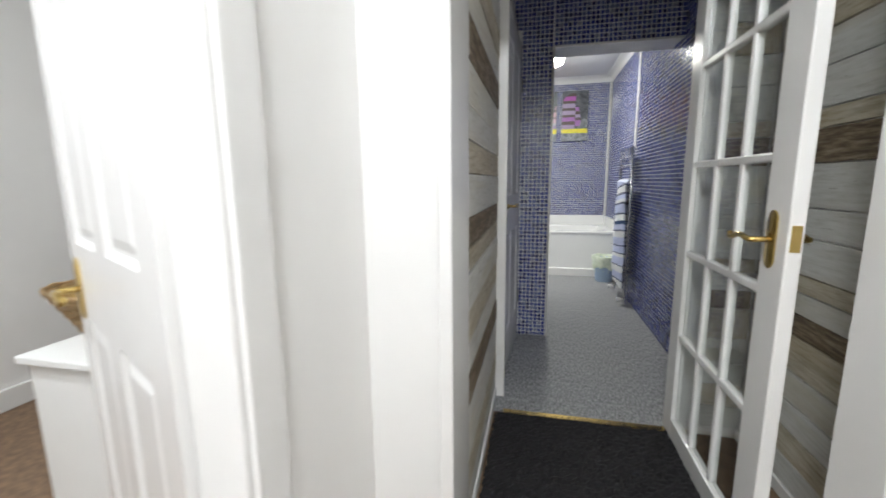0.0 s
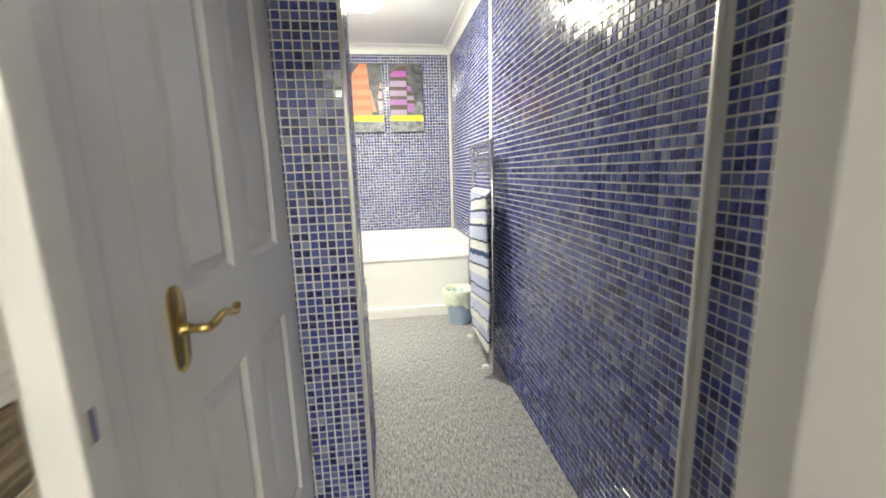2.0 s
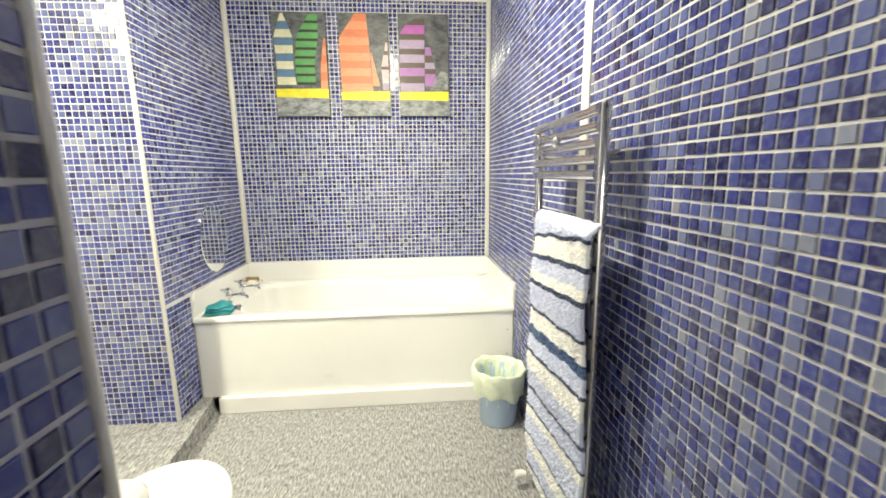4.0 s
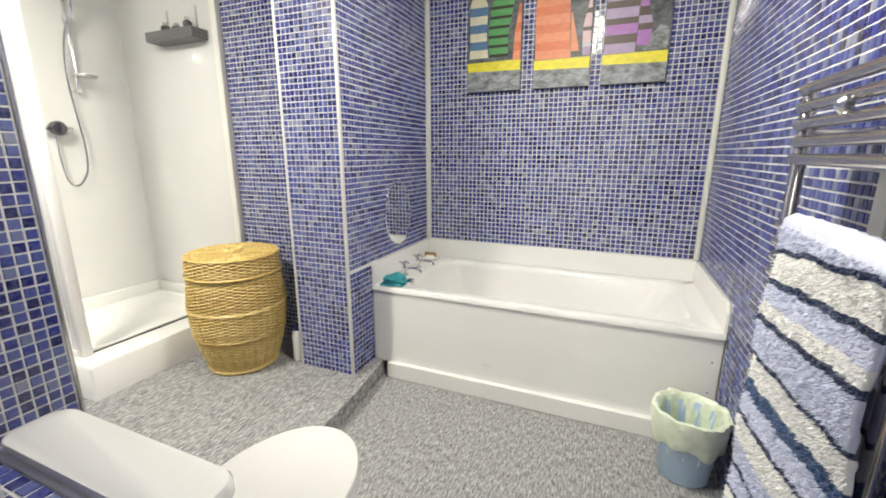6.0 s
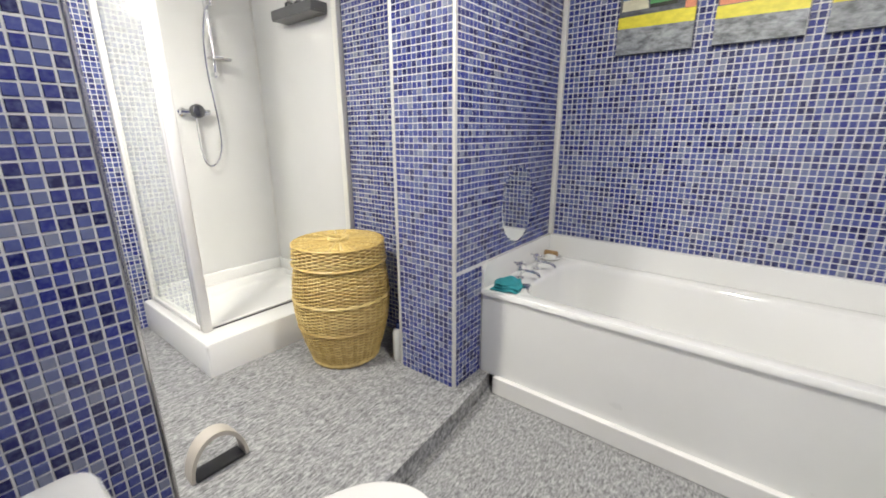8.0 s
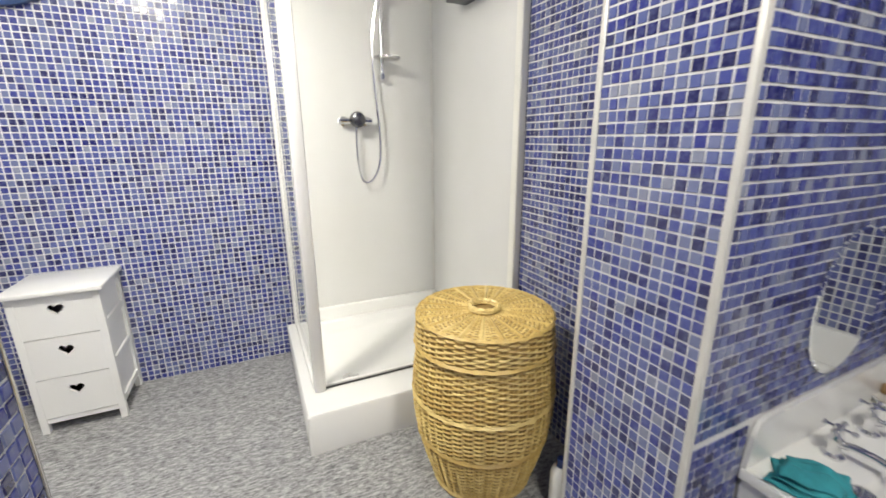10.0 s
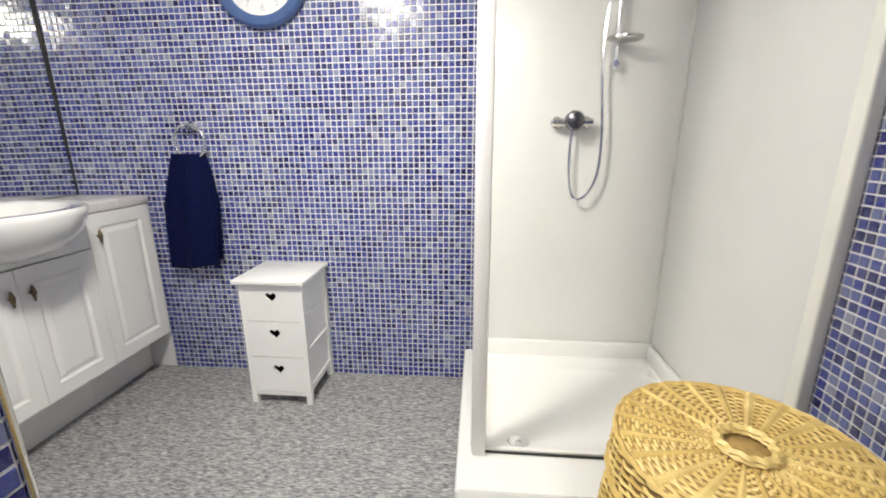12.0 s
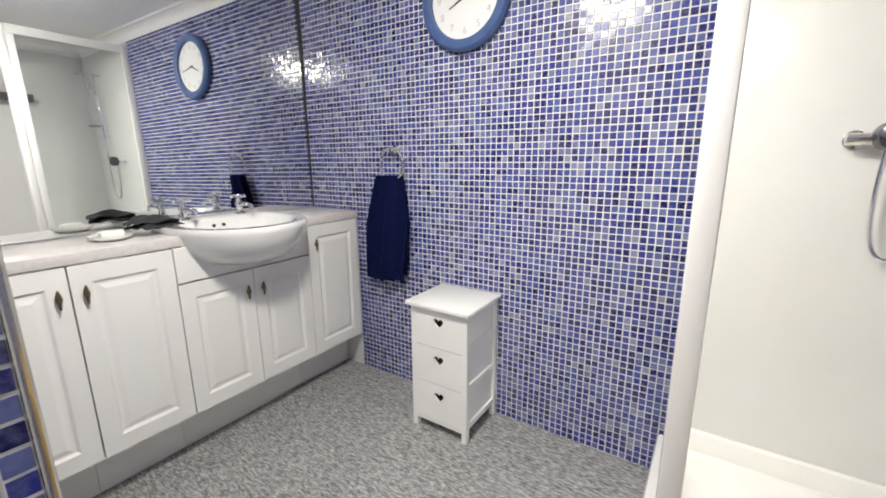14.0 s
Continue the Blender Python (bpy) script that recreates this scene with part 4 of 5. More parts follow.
sea = lambda v: [("sea", [(0.0, 0.003), (1.0, 0.003), (1.0, v), (0.0, v)], M_SEA), ("shore_band", [(0.0, v), (1.0, v - 0.01), (1.0, v + 0.085), (0.0, v + 0.08)], P_YEL)]
s1 = lerp_outline([(0.3, 0.04, 0.40), (0.5, 0.05, 0.36), (0.77, 0.03, 0.38), (0.995, 0.19, 0.22)])
s2 = lerp_outline([(0.3, 0.42, 0.76), (0.55, 0.40, 0.77), (0.78, 0.46, 0.86), (0.97, 0.70, 0.86)])
b1 = [(0.31 + 0.075 * i, min(0.31 + 0.075 * (i + 1), 0.99), P_CREAM if i % 2 == 0 else P_BLUE) for i in range(9)]
b2 = []
for i in range(8):
    b2 += [(0.31 + 0.083 * i, 0.335 + 0.083 * i, P_DARK), (0.335 + 0.083 * i, 0.393 + 0.083 * i, P_GREEN)]
s3 = lerp_outline([(0.25, 0.86, 0.995), (0.5, 0.88, 0.995), (0.75, 0.96, 0.99)])
b3 = [(0.27 + 0.08 * i, 0.35 + 0.08 * i, P_OR2 if i % 2 else P_OR1) for i in range(6)]
picture(-0.503, -0.172, sea(0.19) + stripes(s1, b1) + stripes(s2, b2) + stripes(s3, b3), "unframed canvas of striped blue and green sails")
s4 = lerp_outline([(0.25, 0.02, 0.66), (0.5, 0.01, 0.62), (0.76, 0.0, 0.60), (0.99, 0.34, 0.56)])
b4 = [(0.25 + 0.074 * i, 0.25 + 0.074 * (i + 1), P_OR2 if i % 2 else P_OR1) for i in range(10)]
s5 = lerp_outline([(0.30, 0.66, 0.80), (0.64, 0.62, 0.64)])
s6 = lerp_outline([(0.26, 0.86, 0.99), (0.5, 0.84, 0.99), (0.74, 0.95, 0.97)])
b6 = [(0.26, 0.33, P_LILAC), (0.33, 0.37, P_WHITE), (0.37, 0.46, P_PINK), (0.46, 0.49, P_BROWN), (0.49, 0.6, P_PINK), (0.6, 0.64, P_BROWN), (0.64, 0.72, P_PINK)]
picture(-0.093, 0.220, sea(0.165) + stripes(s4, b4) + stripes(s5, [(0.30, 0.62, P_OR1)]) + stripes(s6, b6), "unframed canvas of a large orange sail")
s7 = lerp_outline([(0.25, 0.02, 0.50), (0.5, 0.01, 0.51), (0.80, 0.02, 0.52), (0.9, 0.16, 0.52), (0.96, 0.34, 0.53)])
b7 = [(0.25, 0.33, P_LILAC), (0.33, 0.40, P_BROWN), (0.40, 0.48, P_PURP), (0.48, 0.53, P_BROWN), (0.53, 0.61, P_LILAC), (0.61, 0.665, P_BROWN), (0.665, 0.75, P_LILAC), (0.75, 0.805, P_BROWN), (0.805, 0.89, P_MAG), (0.89, 0.95, P_BROWN)]
s8 = lerp_outline([(0.30, 0.52, 0.70), (0.45, 0.52, 0.74), (0.70, 0.53, 0.62)])
b8 = [(0.30, 0.42, P_PURP), (0.42, 0.47, P_BROWN), (0.47, 0.53, P_LILAC), (0.53, 0.60, P_BROWN), (0.60, 0.68, P_PURP)]
picture(0.283, 0.604, sea(0.165) + [("wave", [(0.62, 0.26), (0.98, 0.26), (1.0, 0.42), (0.85, 0.45), (0.72, 0.38)], M_SEA)] + stripes(s7, b7) + stripes(s8, b8), "unframed canvas of purple and magenta sails")

# ---- towel rail ----
rail = thing("towel_rail", "tall chrome ladder towel rail on the wall", "towel rail", (0.80, 4.19, 0))
RX, RY0, RY1 = 0.785, 3.955, 4.43
for y in (RY0, RY1):
    part("upright", lathe(bmesh.new(), (RX, y, 0.06), [(0.004, 0), (0.0145, 0.004), (0.0145, 1.335), (0.012, 1.342), (0.003, 1.344)], 18), M_STEEL, rail, soft=True)
for z in (1.385, 1.348, 1.311, 1.274, 1.237, 1.088, 1.05, 1.012, 0.974, 0.936, 0.74, 0.70, 0.66, 0.62, 0.58, 0.34, 0.30, 0.26, 0.22, 0.18):
    part("bar", tube(bmesh.new(), [(RX - 0.012, RY0, z), (RX - 0.012, RY1, z)], 0.0125, 12), M_STEEL, rail, soft=True)
for y in (4.02, 4.365):
    for z in (1.29, 0.30):
        part("bracket", tube(bmesh.new(), [(RX - 0.012, y, z), (XE2 - 0.003 if y < 4.2 else XE - 0.003, y, z)], 0.011, 12), M_STEEL, rail, soft=True)
part("bracket_knob", lathe(bmesh.new(), (RX - 0.022, 4.19, 1.33), [(0.016, 0), (0.016, -0.012), (0.008, -0.02)], 16, "x"), M_CHROME, rail, soft=True)
for y in (RY0, RY1):
    part("valve", tube(bmesh.new(), [(RX, y, 0.001), (RX, y, 0.075)], 0.013, 12), M_CHROME, rail, soft=True)
    part("valve_head", lathe(bmesh.new(), (RX - 0.02, y, 0.06), [(0.010, 0), (0.017, -0.012), (0.017, -0.04), (0.012, -0.045)], 14, "x"), M_GLOSSWHITE, rail, "white valve head", soft=True)

mat_ = thing("bath_mat", "shaggy striped blue and white bath mat on rail", "bath mat", (0.75, 4.18, 0.7))
bm = bmesh.new()
rng = random.Random(21)
ny_, nz_ = 46, 96
y0, y1 = 3.915, 4.345
face = []
for j in range(nz_ + 1):
    s_ = j / nz_ * 1.75
    row = []
    for i in range(ny_ + 1):
        y = y0 + (y1 - y0) * i / ny_
        if s_ > 0.97:
            y = max(y, 3.98)
        if s_ < 0.93:
            x, z = 0.748, 0.165 + s_
        elif s_ < 1.01:
            a = (s_ - 0.93) / 0.08 * math.pi
            x, z = 0.773 - 0.025 * math.cos(a), 1.095 + 0.025 * math.sin(a)
        else:
            x, z = 0.798, 1.095 - (s_ - 1.01)
        fold = 0.006 * math.sin(7 * y + 5 * z) + 0.004 * math.sin(23 * z)
        row.append(bm.verts.new((x - (fold if s_ < 0.93 else 0) + rng.uniform(-0.004, 0.002), y + rng.uniform(-0.002, 0.002) + 0.006 * math.sin(9 * z), z + rng.uniform(-0.003, 0.003))))
    face.append(row)
for j in range(nz_):
    for i in range(ny_):
        bm.faces.new((face[j][i], face[j][i + 1], face[j + 1][i + 1], face[j + 1][i]))
ob = part("mat", bm, M_MAT, mat_, soft=True)
md = ob.modifiers.new("thickness", "SOLIDIFY")
md.thickness, md.offset = 0.010, 0
bm = bmesh.new()
for _ in range(16000):
    y, z = rng.uniform(y0, y1), rng.uniform(0.165, 1.10)
    a, l = rng.uniform(0, 6.28), rng.uniform(0.004, 0.010)
    x = 0.742 - (0.006 * math.sin(7 * y + 5 * z) + 0.004 * math.sin(23 * z))
    dy, dz = 0.002 * math.cos(a), 0.002 * math.sin(a)
    y += 0.006 * math.sin(9 * z)
    bm.faces.new([bm.verts.new(p) for p in ((x, y - dy, z - dz), (x, y + dy, z + dz), (x - l, y + rng.uniform(-0.005, 0.005), z + rng.uniform(-0.009, 0.002)))])
ob = part("tufting", bm, M_MAT, mat_)
ob["kind"] = "stuff"

# ---- bin ----
pb = thing("waste_bin", "pale blue plastic bin with green liner", "waste bin", (0.755, 4.905, 0))
part("pail", lathe(bmesh.new(), (0.755, 4.905, 0), [(0.086, 0.001), (0.09, 0.006), (0.112, 0.255), (0.116, 0.26), (0.112, 0.262), (0.108, 0.255), (0.086, 0.012)], 36), M_BLUEPLASTIC, pb, soft=True)
bm = bmesh.new()
rng = random.Random(4)
rings = []
for k, (r, z) in enumerate([(0.114, 0.155), (0.126, 0.17), (0.128, 0.20), (0.132, 0.235), (0.136, 0.27), (0.133, 0.288), (0.122, 0.290), (0.110, 0.278), (0.103, 0.22), (0.096, 0.12), (0.085, 0.05)]):
    rings.append([(0.755 + (r + amp) * math.cos(a), 4.905 + (r + amp) * math.sin(a), z + dz) for i in range(64) for a in [2 * math.pi * i / 64]
                  for amp in [0.004 * math.sin(11 * a + k) + 0.003 * math.sin(23 * a + 2 * k) + rng.uniform(-0.0015, 0.0015)] for dz in [(0.014 * math.sin(3 * a + 1) + 0.01 * math.sin(7 * a)) * (1 if k < 3 else 0.25)]])
rings_mesh(bm, rings, cap0=False)
part("liner", bm, M_LINER, pb, "crumpled pale green plastic liner", soft=True)

# ---- toilet ----
toilet = thing("toilet", "white close-coupled toilet, lid closed", "toilet", (-0.29, 3.8, 0))
TX = -0.308
part("cistern", rings_mesh(bmesh.new(), [round_rect(TX + 0.018 - a, TX + 0.018 + a, 3.502, 3.502 + b, z, 0.035) for a, b, z in ((0.17, 0.09, 0.39), (0.195, 0.10, 0.42), (0.208, 0.098, 0.60), (0.207, 0.100, 0.758))]), M_CERAMIC, toilet, soft=True)
part("cistern_lid", rings_mesh(bmesh.new(), [round_rect(TX + 0.018 - a, TX + 0.018 + a, 3.500, 3.500 + b, z, r) for a, b, z, r in ((0.215, 0.102, 0.757, 0.035), (0.225, 0.108, 0.763, 0.04), (0.225, 0.108, 0.781, 0.04), (0.22, 0.103, 0.789, 0.035), (0.203, 0.086, 0.793, 0.025))]), M_CERAMIC, toilet, soft=True)


def seat_loop(k, z, y_back=3.64, y_front=4.115, hw=0.187, n=48):
    out = []
    cy = y_back + 0.22
    for i in range(n):
        a = 2 * math.pi * i / n
        c_, s_ = math.cos(a), math.sin(a)
        ry = (y_front - cy) if s_ > 0 else (cy - y_back)
        e_ = 2.0 if s_ > 0 else 3.2
        q = (abs(c_) ** e_ + abs(s_) ** e_) ** (-1 / e_)
        out.append((TX + hw * k * q * c_, cy + ry * k * q * s_, z))
    return out


part("bowl", rings_mesh(bmesh.new(), [seat_loop(k, z, yb, yf, hw) for k, z, yb, yf, hw in ((1, 0.001, 3.62, 3.97, 0.10), (1, 0.05, 3.62, 3.95, 0.098), (1, 0.18, 3.60, 3.97, 0.11), (1, 0.30, 3.56, 4.05, 0.15), (1, 0.385, 3.54, 4.10, 0.178), (1, 0.40, 3.54, 4.10, 0.178))]), M_CERAMIC, toilet, soft=True)
part("seat", rings_mesh(bmesh.new(), [seat_loop(k, z) for k, z in ((0.97, 0.401), (1.0, 0.405), (1.0, 0.418), (0.985, 0.422))]), M_GLOSSWHITE, toilet, soft=True)
part("lid", rings_mesh(bmesh.new(), [seat_loop(k, z) for k, z in ((0.985, 0.424), (1.0, 0.428), (1.0, 0.438), (0.985, 0.446), (0.93, 0.450), (0.5, 0.453), (0.02, 0.454))]), M_GLOSSWHITE, toilet, soft=True)

pot = thing("bottle", "small black bottle standing on the ledge", "bottle", (-0.545, 3.412, 0.775))
part("body", lathe(bmesh.new(), (-0.545, 3.412, 0.775), [(0.032, 0), (0.034, 0.004), (0.034, 0.085), (0.026, 0.102), (0.016, 0.108)], 24), M_BLACK, pot, soft=True)
part("label_band", lathe(bmesh.new(), (-0.545, 3.412, 0.80), [(0.0344, 0), (0.0346, 0.001), (0.0346, 0.006), (0.0344, 0.007)], 24, caps=False), M_GREY, pot, "thin pale printed band", soft=True)
part("cap", lathe(bmesh.new(), (-0.545, 3.412, 0.883), [(0.017, 0), (0.017, 0.03), (0.014, 0.034)], 20), M_DARKGAP, pot, soft=True)

arch = thing("toilet_roll_stand", "curved beige plastic stand on the floor", "stand", (-1.2, 4.0, F))
bm = bmesh.new()
outer = [(-1.20 + 0.0 * i, 3.985 + 0.10 * math.cos(math.pi * i / 20), F + 0.002 + 0.15 * math.sin(math.pi * i / 20)) for i in range(21)]
rings_mesh(bm, [[Vector(p) + Vector((dx, (Vector(p).y - 3.985) * k, (p[2] - F - 0.002) * k)) for dx, k in ((-0.03, 0), (0.03, 0), (0.03, -0.12), (-0.03, -0.12))] for p in outer])
part("arch", bm, M_BEIGE, arch, soft=True)
part("base", boxes((-1.235, -1.165, 3.90, 4.07, F, F + 0.012), bevel=0.004), M_BLACK, arch)

# ---- laundry basket ----
def woven_ring(bm, c, r, z, rad, amp, n_stakes, phase, seg, flat=1.0, tilt=0.0):
    pts = []
    for i in range(seg):
        a = 2 * math.pi * i / seg
        o = amp * math.cos(n_stakes / 2 * a + phase)
        pts.append(((r + o) * math.cos(a), (r + o) * math.sin(a), z + tilt * o))
    rings = []
    for i, p in enumerate(pts):
        a = 2 * math.pi * i / seg
        er = Vector((math.cos(a), math.sin(a), 0))
        q = Vector(c) + Vector(p)
        rings.append([q + er * (rad * flat) , q + Vector((0, 0, rad)), q - er * (rad * flat), q - Vector((0, 0, rad))])
    rings.append(rings[0])
    vs = [[bm.verts.new(p) for p in r_] for r_ in rings[:-1]]
    for i in range(seg):
        A, B = vs[i], vs[(i + 1) % seg]
        for k in range(4):
            bm.faces.new((A[k], A[(k + 1) % 4], B[(k + 1) % 4], B[k]))


basket = thing("laundry_basket", "barrel-shaped honey-coloured wicker laundry basket with lid", "laundry basket", (-1.47, 4.79, F))
BC = Vector((-1.47, 4.79, F))


def belly(h):
    return 0.168 + (0.243 - 0.168) * math.sin(min(1, h / 0.36) * math.pi / 2) if h < 0.36 else 0.243 - 0.022 * ((h - 0.36) / 0.19) ** 2


# solid backing, coloured darker to stand for shade inside the weave
part("lining", lathe(bmesh.new(), BC, [(belly(h) - 0.0015, h) for h in (0.006, 0.08, 0.16, 0.24, 0.32, 0.40, 0.48, 0.53)] + [(0.20, 0.54)], 40), M_WICKERDARK, basket, "backing behind the weave, shade between strands in its colour", soft=True)
for k in range(64):
    h = 0.010 + 0.0084 * k
    bm = bmesh.new()
    if k in (0, 1, 24, 42):
        woven_ring(bm, BC, belly(h) + 0.002, h, 0.0078, 0.001, 44, k * math.pi, 120)
    else:
        woven_ring(bm, BC, belly(h) - 0.001, h, 0.0047, 0.0056, 44, k * math.pi, 220, 0.85)
    part("cane_strand", bm, M_WICKER, basket, soft=True)
for i in range(44):
    a = 2 * math.pi * i / 44
    part("stake", tube(bmesh.new(), [BC + Vector(((belly(h) - 0.002) * math.cos(a), (belly(h) - 0.002) * math.sin(a), h)) for h in (0.004, 0.09, 0.18, 0.27, 0.36, 0.45, 0.545)], 0.004, 5), M_WICKER, basket, soft=True)
# lid core in the same darker colour, for shade between the lid strands
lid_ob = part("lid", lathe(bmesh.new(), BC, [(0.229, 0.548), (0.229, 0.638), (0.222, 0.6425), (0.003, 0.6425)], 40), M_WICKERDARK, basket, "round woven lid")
for k in range(11):
    bm = bmesh.new()
    woven_ring(bm, BC, 0.231 - 0.0008 * abs(k - 3), 0.548 + 0.0086 * k, 0.0047, 0.0050, 44, k * math.pi, 220, 0.85)
    part("cane_strand", bm, M_WICKER, lid_ob, soft=True)
for r, h, q in ((0.236, 0.545, 0.0075), (0.229, 0.641, 0.0060)):
    bm = bmesh.new()
    woven_ring(bm, BC, r, h, q, 0.0015, 60, 0, 180)
    part("lid_border", bm, M_WICKER, lid_ob, soft=True)
for k in range(21):
    r = 0.056 + 0.0082 * k
    bm = bmesh.new()
    rg = []
    for i in range(198):
        a = 2 * math.pi * i / 198
        er = Vector((math.cos(a), math.sin(a), 0))
        p = BC + er * r + Vector((0, 0, 0.6425 + 0.0030 * math.cos(a * 33 + k * math.pi)))
        rg.append([bm.verts.new(p + er * dx + Vector((0, 0, dz))) for dx, dz in ((0.0046, 0), (0, 0.0030), (-0.0046, 0), (0, -0.0030))])
    for i in range(198):
        A, B = rg[i], rg[(i + 1) % 198]
        for q in range(4):
            bm.faces.new((A[q], A[(q + 1) % 4], B[(q + 1) % 4], B[q]))
    part("lid_strand", bm, M_WICKER, lid_ob, soft=True)
for i in range(22):
    a = 2 * math.pi * i / 22
    bm = rings_mesh(bmesh.new(), [[BC + Vector((r * math.cos(a) - s_ * w_ * math.sin(a), r * math.sin(a) + s_ * w_ * math.cos(a), 0.6455 + dz)) for s_, dz in ((-1, 0), (0, 0.0035), (1, 0))] for r, w_ in ((0.045, 0.003), (0.14, 0.006), (0.226, 0.009))])
    part("lid_spoke", bm, M_WICKER, lid_ob, soft=True)
bm = bmesh.new()
woven_ring(bm, BC, 0.047, 0.651, 0.008, 0.002, 30, 0, 60)
woven_ring(bm, BC, 0.047, 0.660, 0.007, 0.003, 24, 0, 60)
part("lid_knob", bm, M_WICKER, lid_ob, "coiled wicker ring handle", soft=True)
basket.matrix_basis = Matrix.Translation(BC)

# bottles behind the basket
def bottle(x, y, r, h, m, cap, label, name="bottle"):
    e = thing(name, label, "bottle", (x, y, F))
    part("body", lathe(bmesh.new(), (x, y, F), [(r * 0.9, 0.0), (r, 0.006), (r, h * 0.72), (r * 0.8, h * 0.82), (r * 0.4, h * 0.86)], 22), m, e, soft=True)
    part("cap", lathe(bmesh.new(), (x, y, F + h * 0.86), [(r * 0.45, 0), (r * 0.45, h * 0.13), (r * 0.38, h * 0.14)], 18), cap, e, soft=True)
    return e


bottle(-1.20, 5.00, 0.038, 0.27, M_DEEPBLUE, M_DEEPBLUE, "dark blue plastic cleaning bottle on the floor")
bottle(-1.195, 4.925, 0.032, 0.21, M_VINYLWHITE, M_DEEPBLUE, "white bottle with dark blue cap on floor")
bottle(-1.24, 5.085, 0.034, 0.30, M_BLACK, M_SOAPBROWN, "dark bottle with brown cap on the floor")

# ---- shower ----
TX0, TX1, TY0, TY1 = XW + 0.004, -1.795, 4.212, YR - 0.004
tray = thing("shower_tray", "white raised shower tray on the floor", "shower tray", (-2.25, 4.68, F))
rt = lambda i, z, r: round_rect(TX0 + i, TX1 - i * (1 if i < 0.05 else 2.2), TY0 + i * (1 if i < 0.05 else 1.2), TY1 - i * 0.6, z, r, 5)
rings_mesh_bm = rings_mesh(bmesh.new(), [rt(0, F + 0.001, 0.012), rt(0, 0.259, 0.012), rt(0.006, 0.267, 0.012), rt(0.07, 0.267, 0.05), rt(0.08, 0.264, 0.05), rt(0.10, 0.236, 0.06), rt(0.14, 0.226, 0.06)])
part("tray", rings_mesh_bm, M_ACRYLIC, tray, soft=True)
part("waste", lathe(bmesh.new(), (-2.06, 4.435, 0.2255), [(0.042, 0), (0.042, 0.005), (0.034, 0.008), (0.012, 0.008), (0.010, 0.006)], 24), M_CHROME, tray, "round chrome waste cover", soft=True)

sw = thing("wall_lining", "glossy white wallboards lining the shower", "wall panel", (-2.25, 5.1, 0.25), kind="structure")
part("board", boxes((XW + 0.002, XW + 0.012, 4.255, YR - 0.012, 0.27, 2.33)), M_SHOWERWALL, sw)
part("board", boxes((XW + 0.002, -1.835, YR - 0.012, YR - 0.002, 0.27, 2.33)), M_SHOWERWALL, sw)
part("corner_strip", boxes((XW + 0.0125, XW + 0.022, YR - 0.022, YR - 0.0125, 0.346, 2.33), bevel=0.003), M_SILVER, sw, "slim grey corner strip")
part("lower_lip", boxes((XW + 0.0125, XW + 0.048, 4.30, YR - 0.013, 0.225, 0.345), (XW + 0.0485, -1.84, YR - 0.045, YR - 0.0125, 0.225, 0.345), bevel=0.014), M_ACRYLIC, sw, soft=True)
part("end_profile", boxes((-1.815, -1.772, YR - 0.04, YR - 0.003, 0.2685, 2.33), bevel=0.006), M_TRIM, sw, "grey-white edge profile")

en = thing("shower_enclosure", "white-framed shower screen with clear glass side", "shower screen", (-2.25, 4.27, 0.25))
YS = 4.272
ZT, XD = 0.2675, -1.962     # tray rim, line of the shower door
part("corner_post", boxes((XD - 0.022, XD + 0.023, YS - 0.010, YS + 0.038, ZT, 2.30), bevel=0.008), M_GLOSSWHITE, en, soft=True)
part("wall_profile", boxes((XW + 0.013, XW + 0.050, YS - 0.018, YS + 0.018, ZT, 2.30), bevel=0.005), M_GLOSSWHITE, en, soft=True)
part("stile", boxes((XD - 0.067, XD - 0.0225, YS - 0.006, YS + 0.018, ZT + 0.018, 2.26), bevel=0.005), M_GLOSSWHITE, en, soft=True)
part("bottom_rail", boxes((XW + 0.05, XD - 0.0225, YS - 0.014, YS + 0.014, ZT, ZT + 0.03), bevel=0.004), M_GLOSSWHITE, en, soft=True)
part("top_rail", boxes((XW + 0.05, XD - 0.0225, YS - 0.016, YS + 0.016, 2.24, 2.30), bevel=0.004), M_GLOSSWHITE, en, soft=True)
part("top_rail", boxes((XD - 0.019, XD + 0.019, YS + 0.0385, YR - 0.04, 2.24, 2.30), bevel=0.004), M_GLOSSWHITE, en, soft=True)
ob = part("glass", boxes((XW + 0.05, XD - 0.067, YS - 0.003, YS + 0.003, ZT + 0.03, 2.24)), M_GLASS, en, "clear glass side screen")
ob.visible_shadow = False
part("seal", boxes((XD - 0.005, XD + 0.003, YS + 0.0385, YR - 0.05, ZT, ZT + 0.004)), M_DARKGAP, en, "dark rubber sill seal")
part("sill", boxes((XD - 0.022, XD - 0.0055, YS + 0.0385, YR - 0.05, ZT, ZT + 0.012), bevel=0.002), M_GLOSSWHITE, en)

sv = thing("shower_mixer", "chrome bar shower mixer, hose and riser rail", "shower", (XW + 0.02, 4.67, 1.39))
vx = XW + 0.055
part("bar_valve", tube(bmesh.new(), [(vx, 4.585, 1.39), (vx, 4.755, 1.39)], 0.017, 16), M_CHROME, sv, soft=True)
part("dial", lathe(bmesh.new(), (vx + 0.0, 4.675, 1.395), [(0.040, 0.0), (0.042, 0.03), (0.034, 0.045), (0.010, 0.05)], 28, "x"), M_DARKCHROME, sv, "round grey control dial", soft=True)
for y in (4.61, 4.735):
    part("inlet", lathe(bmesh.new(), (XW + 0.0125, y, 1.39), [(0.026, 0), (0.026, 0.006), (0.013, 0.012), (0.012, 0.04)], 18, "x"), M_CHROME, sv, soft=True)
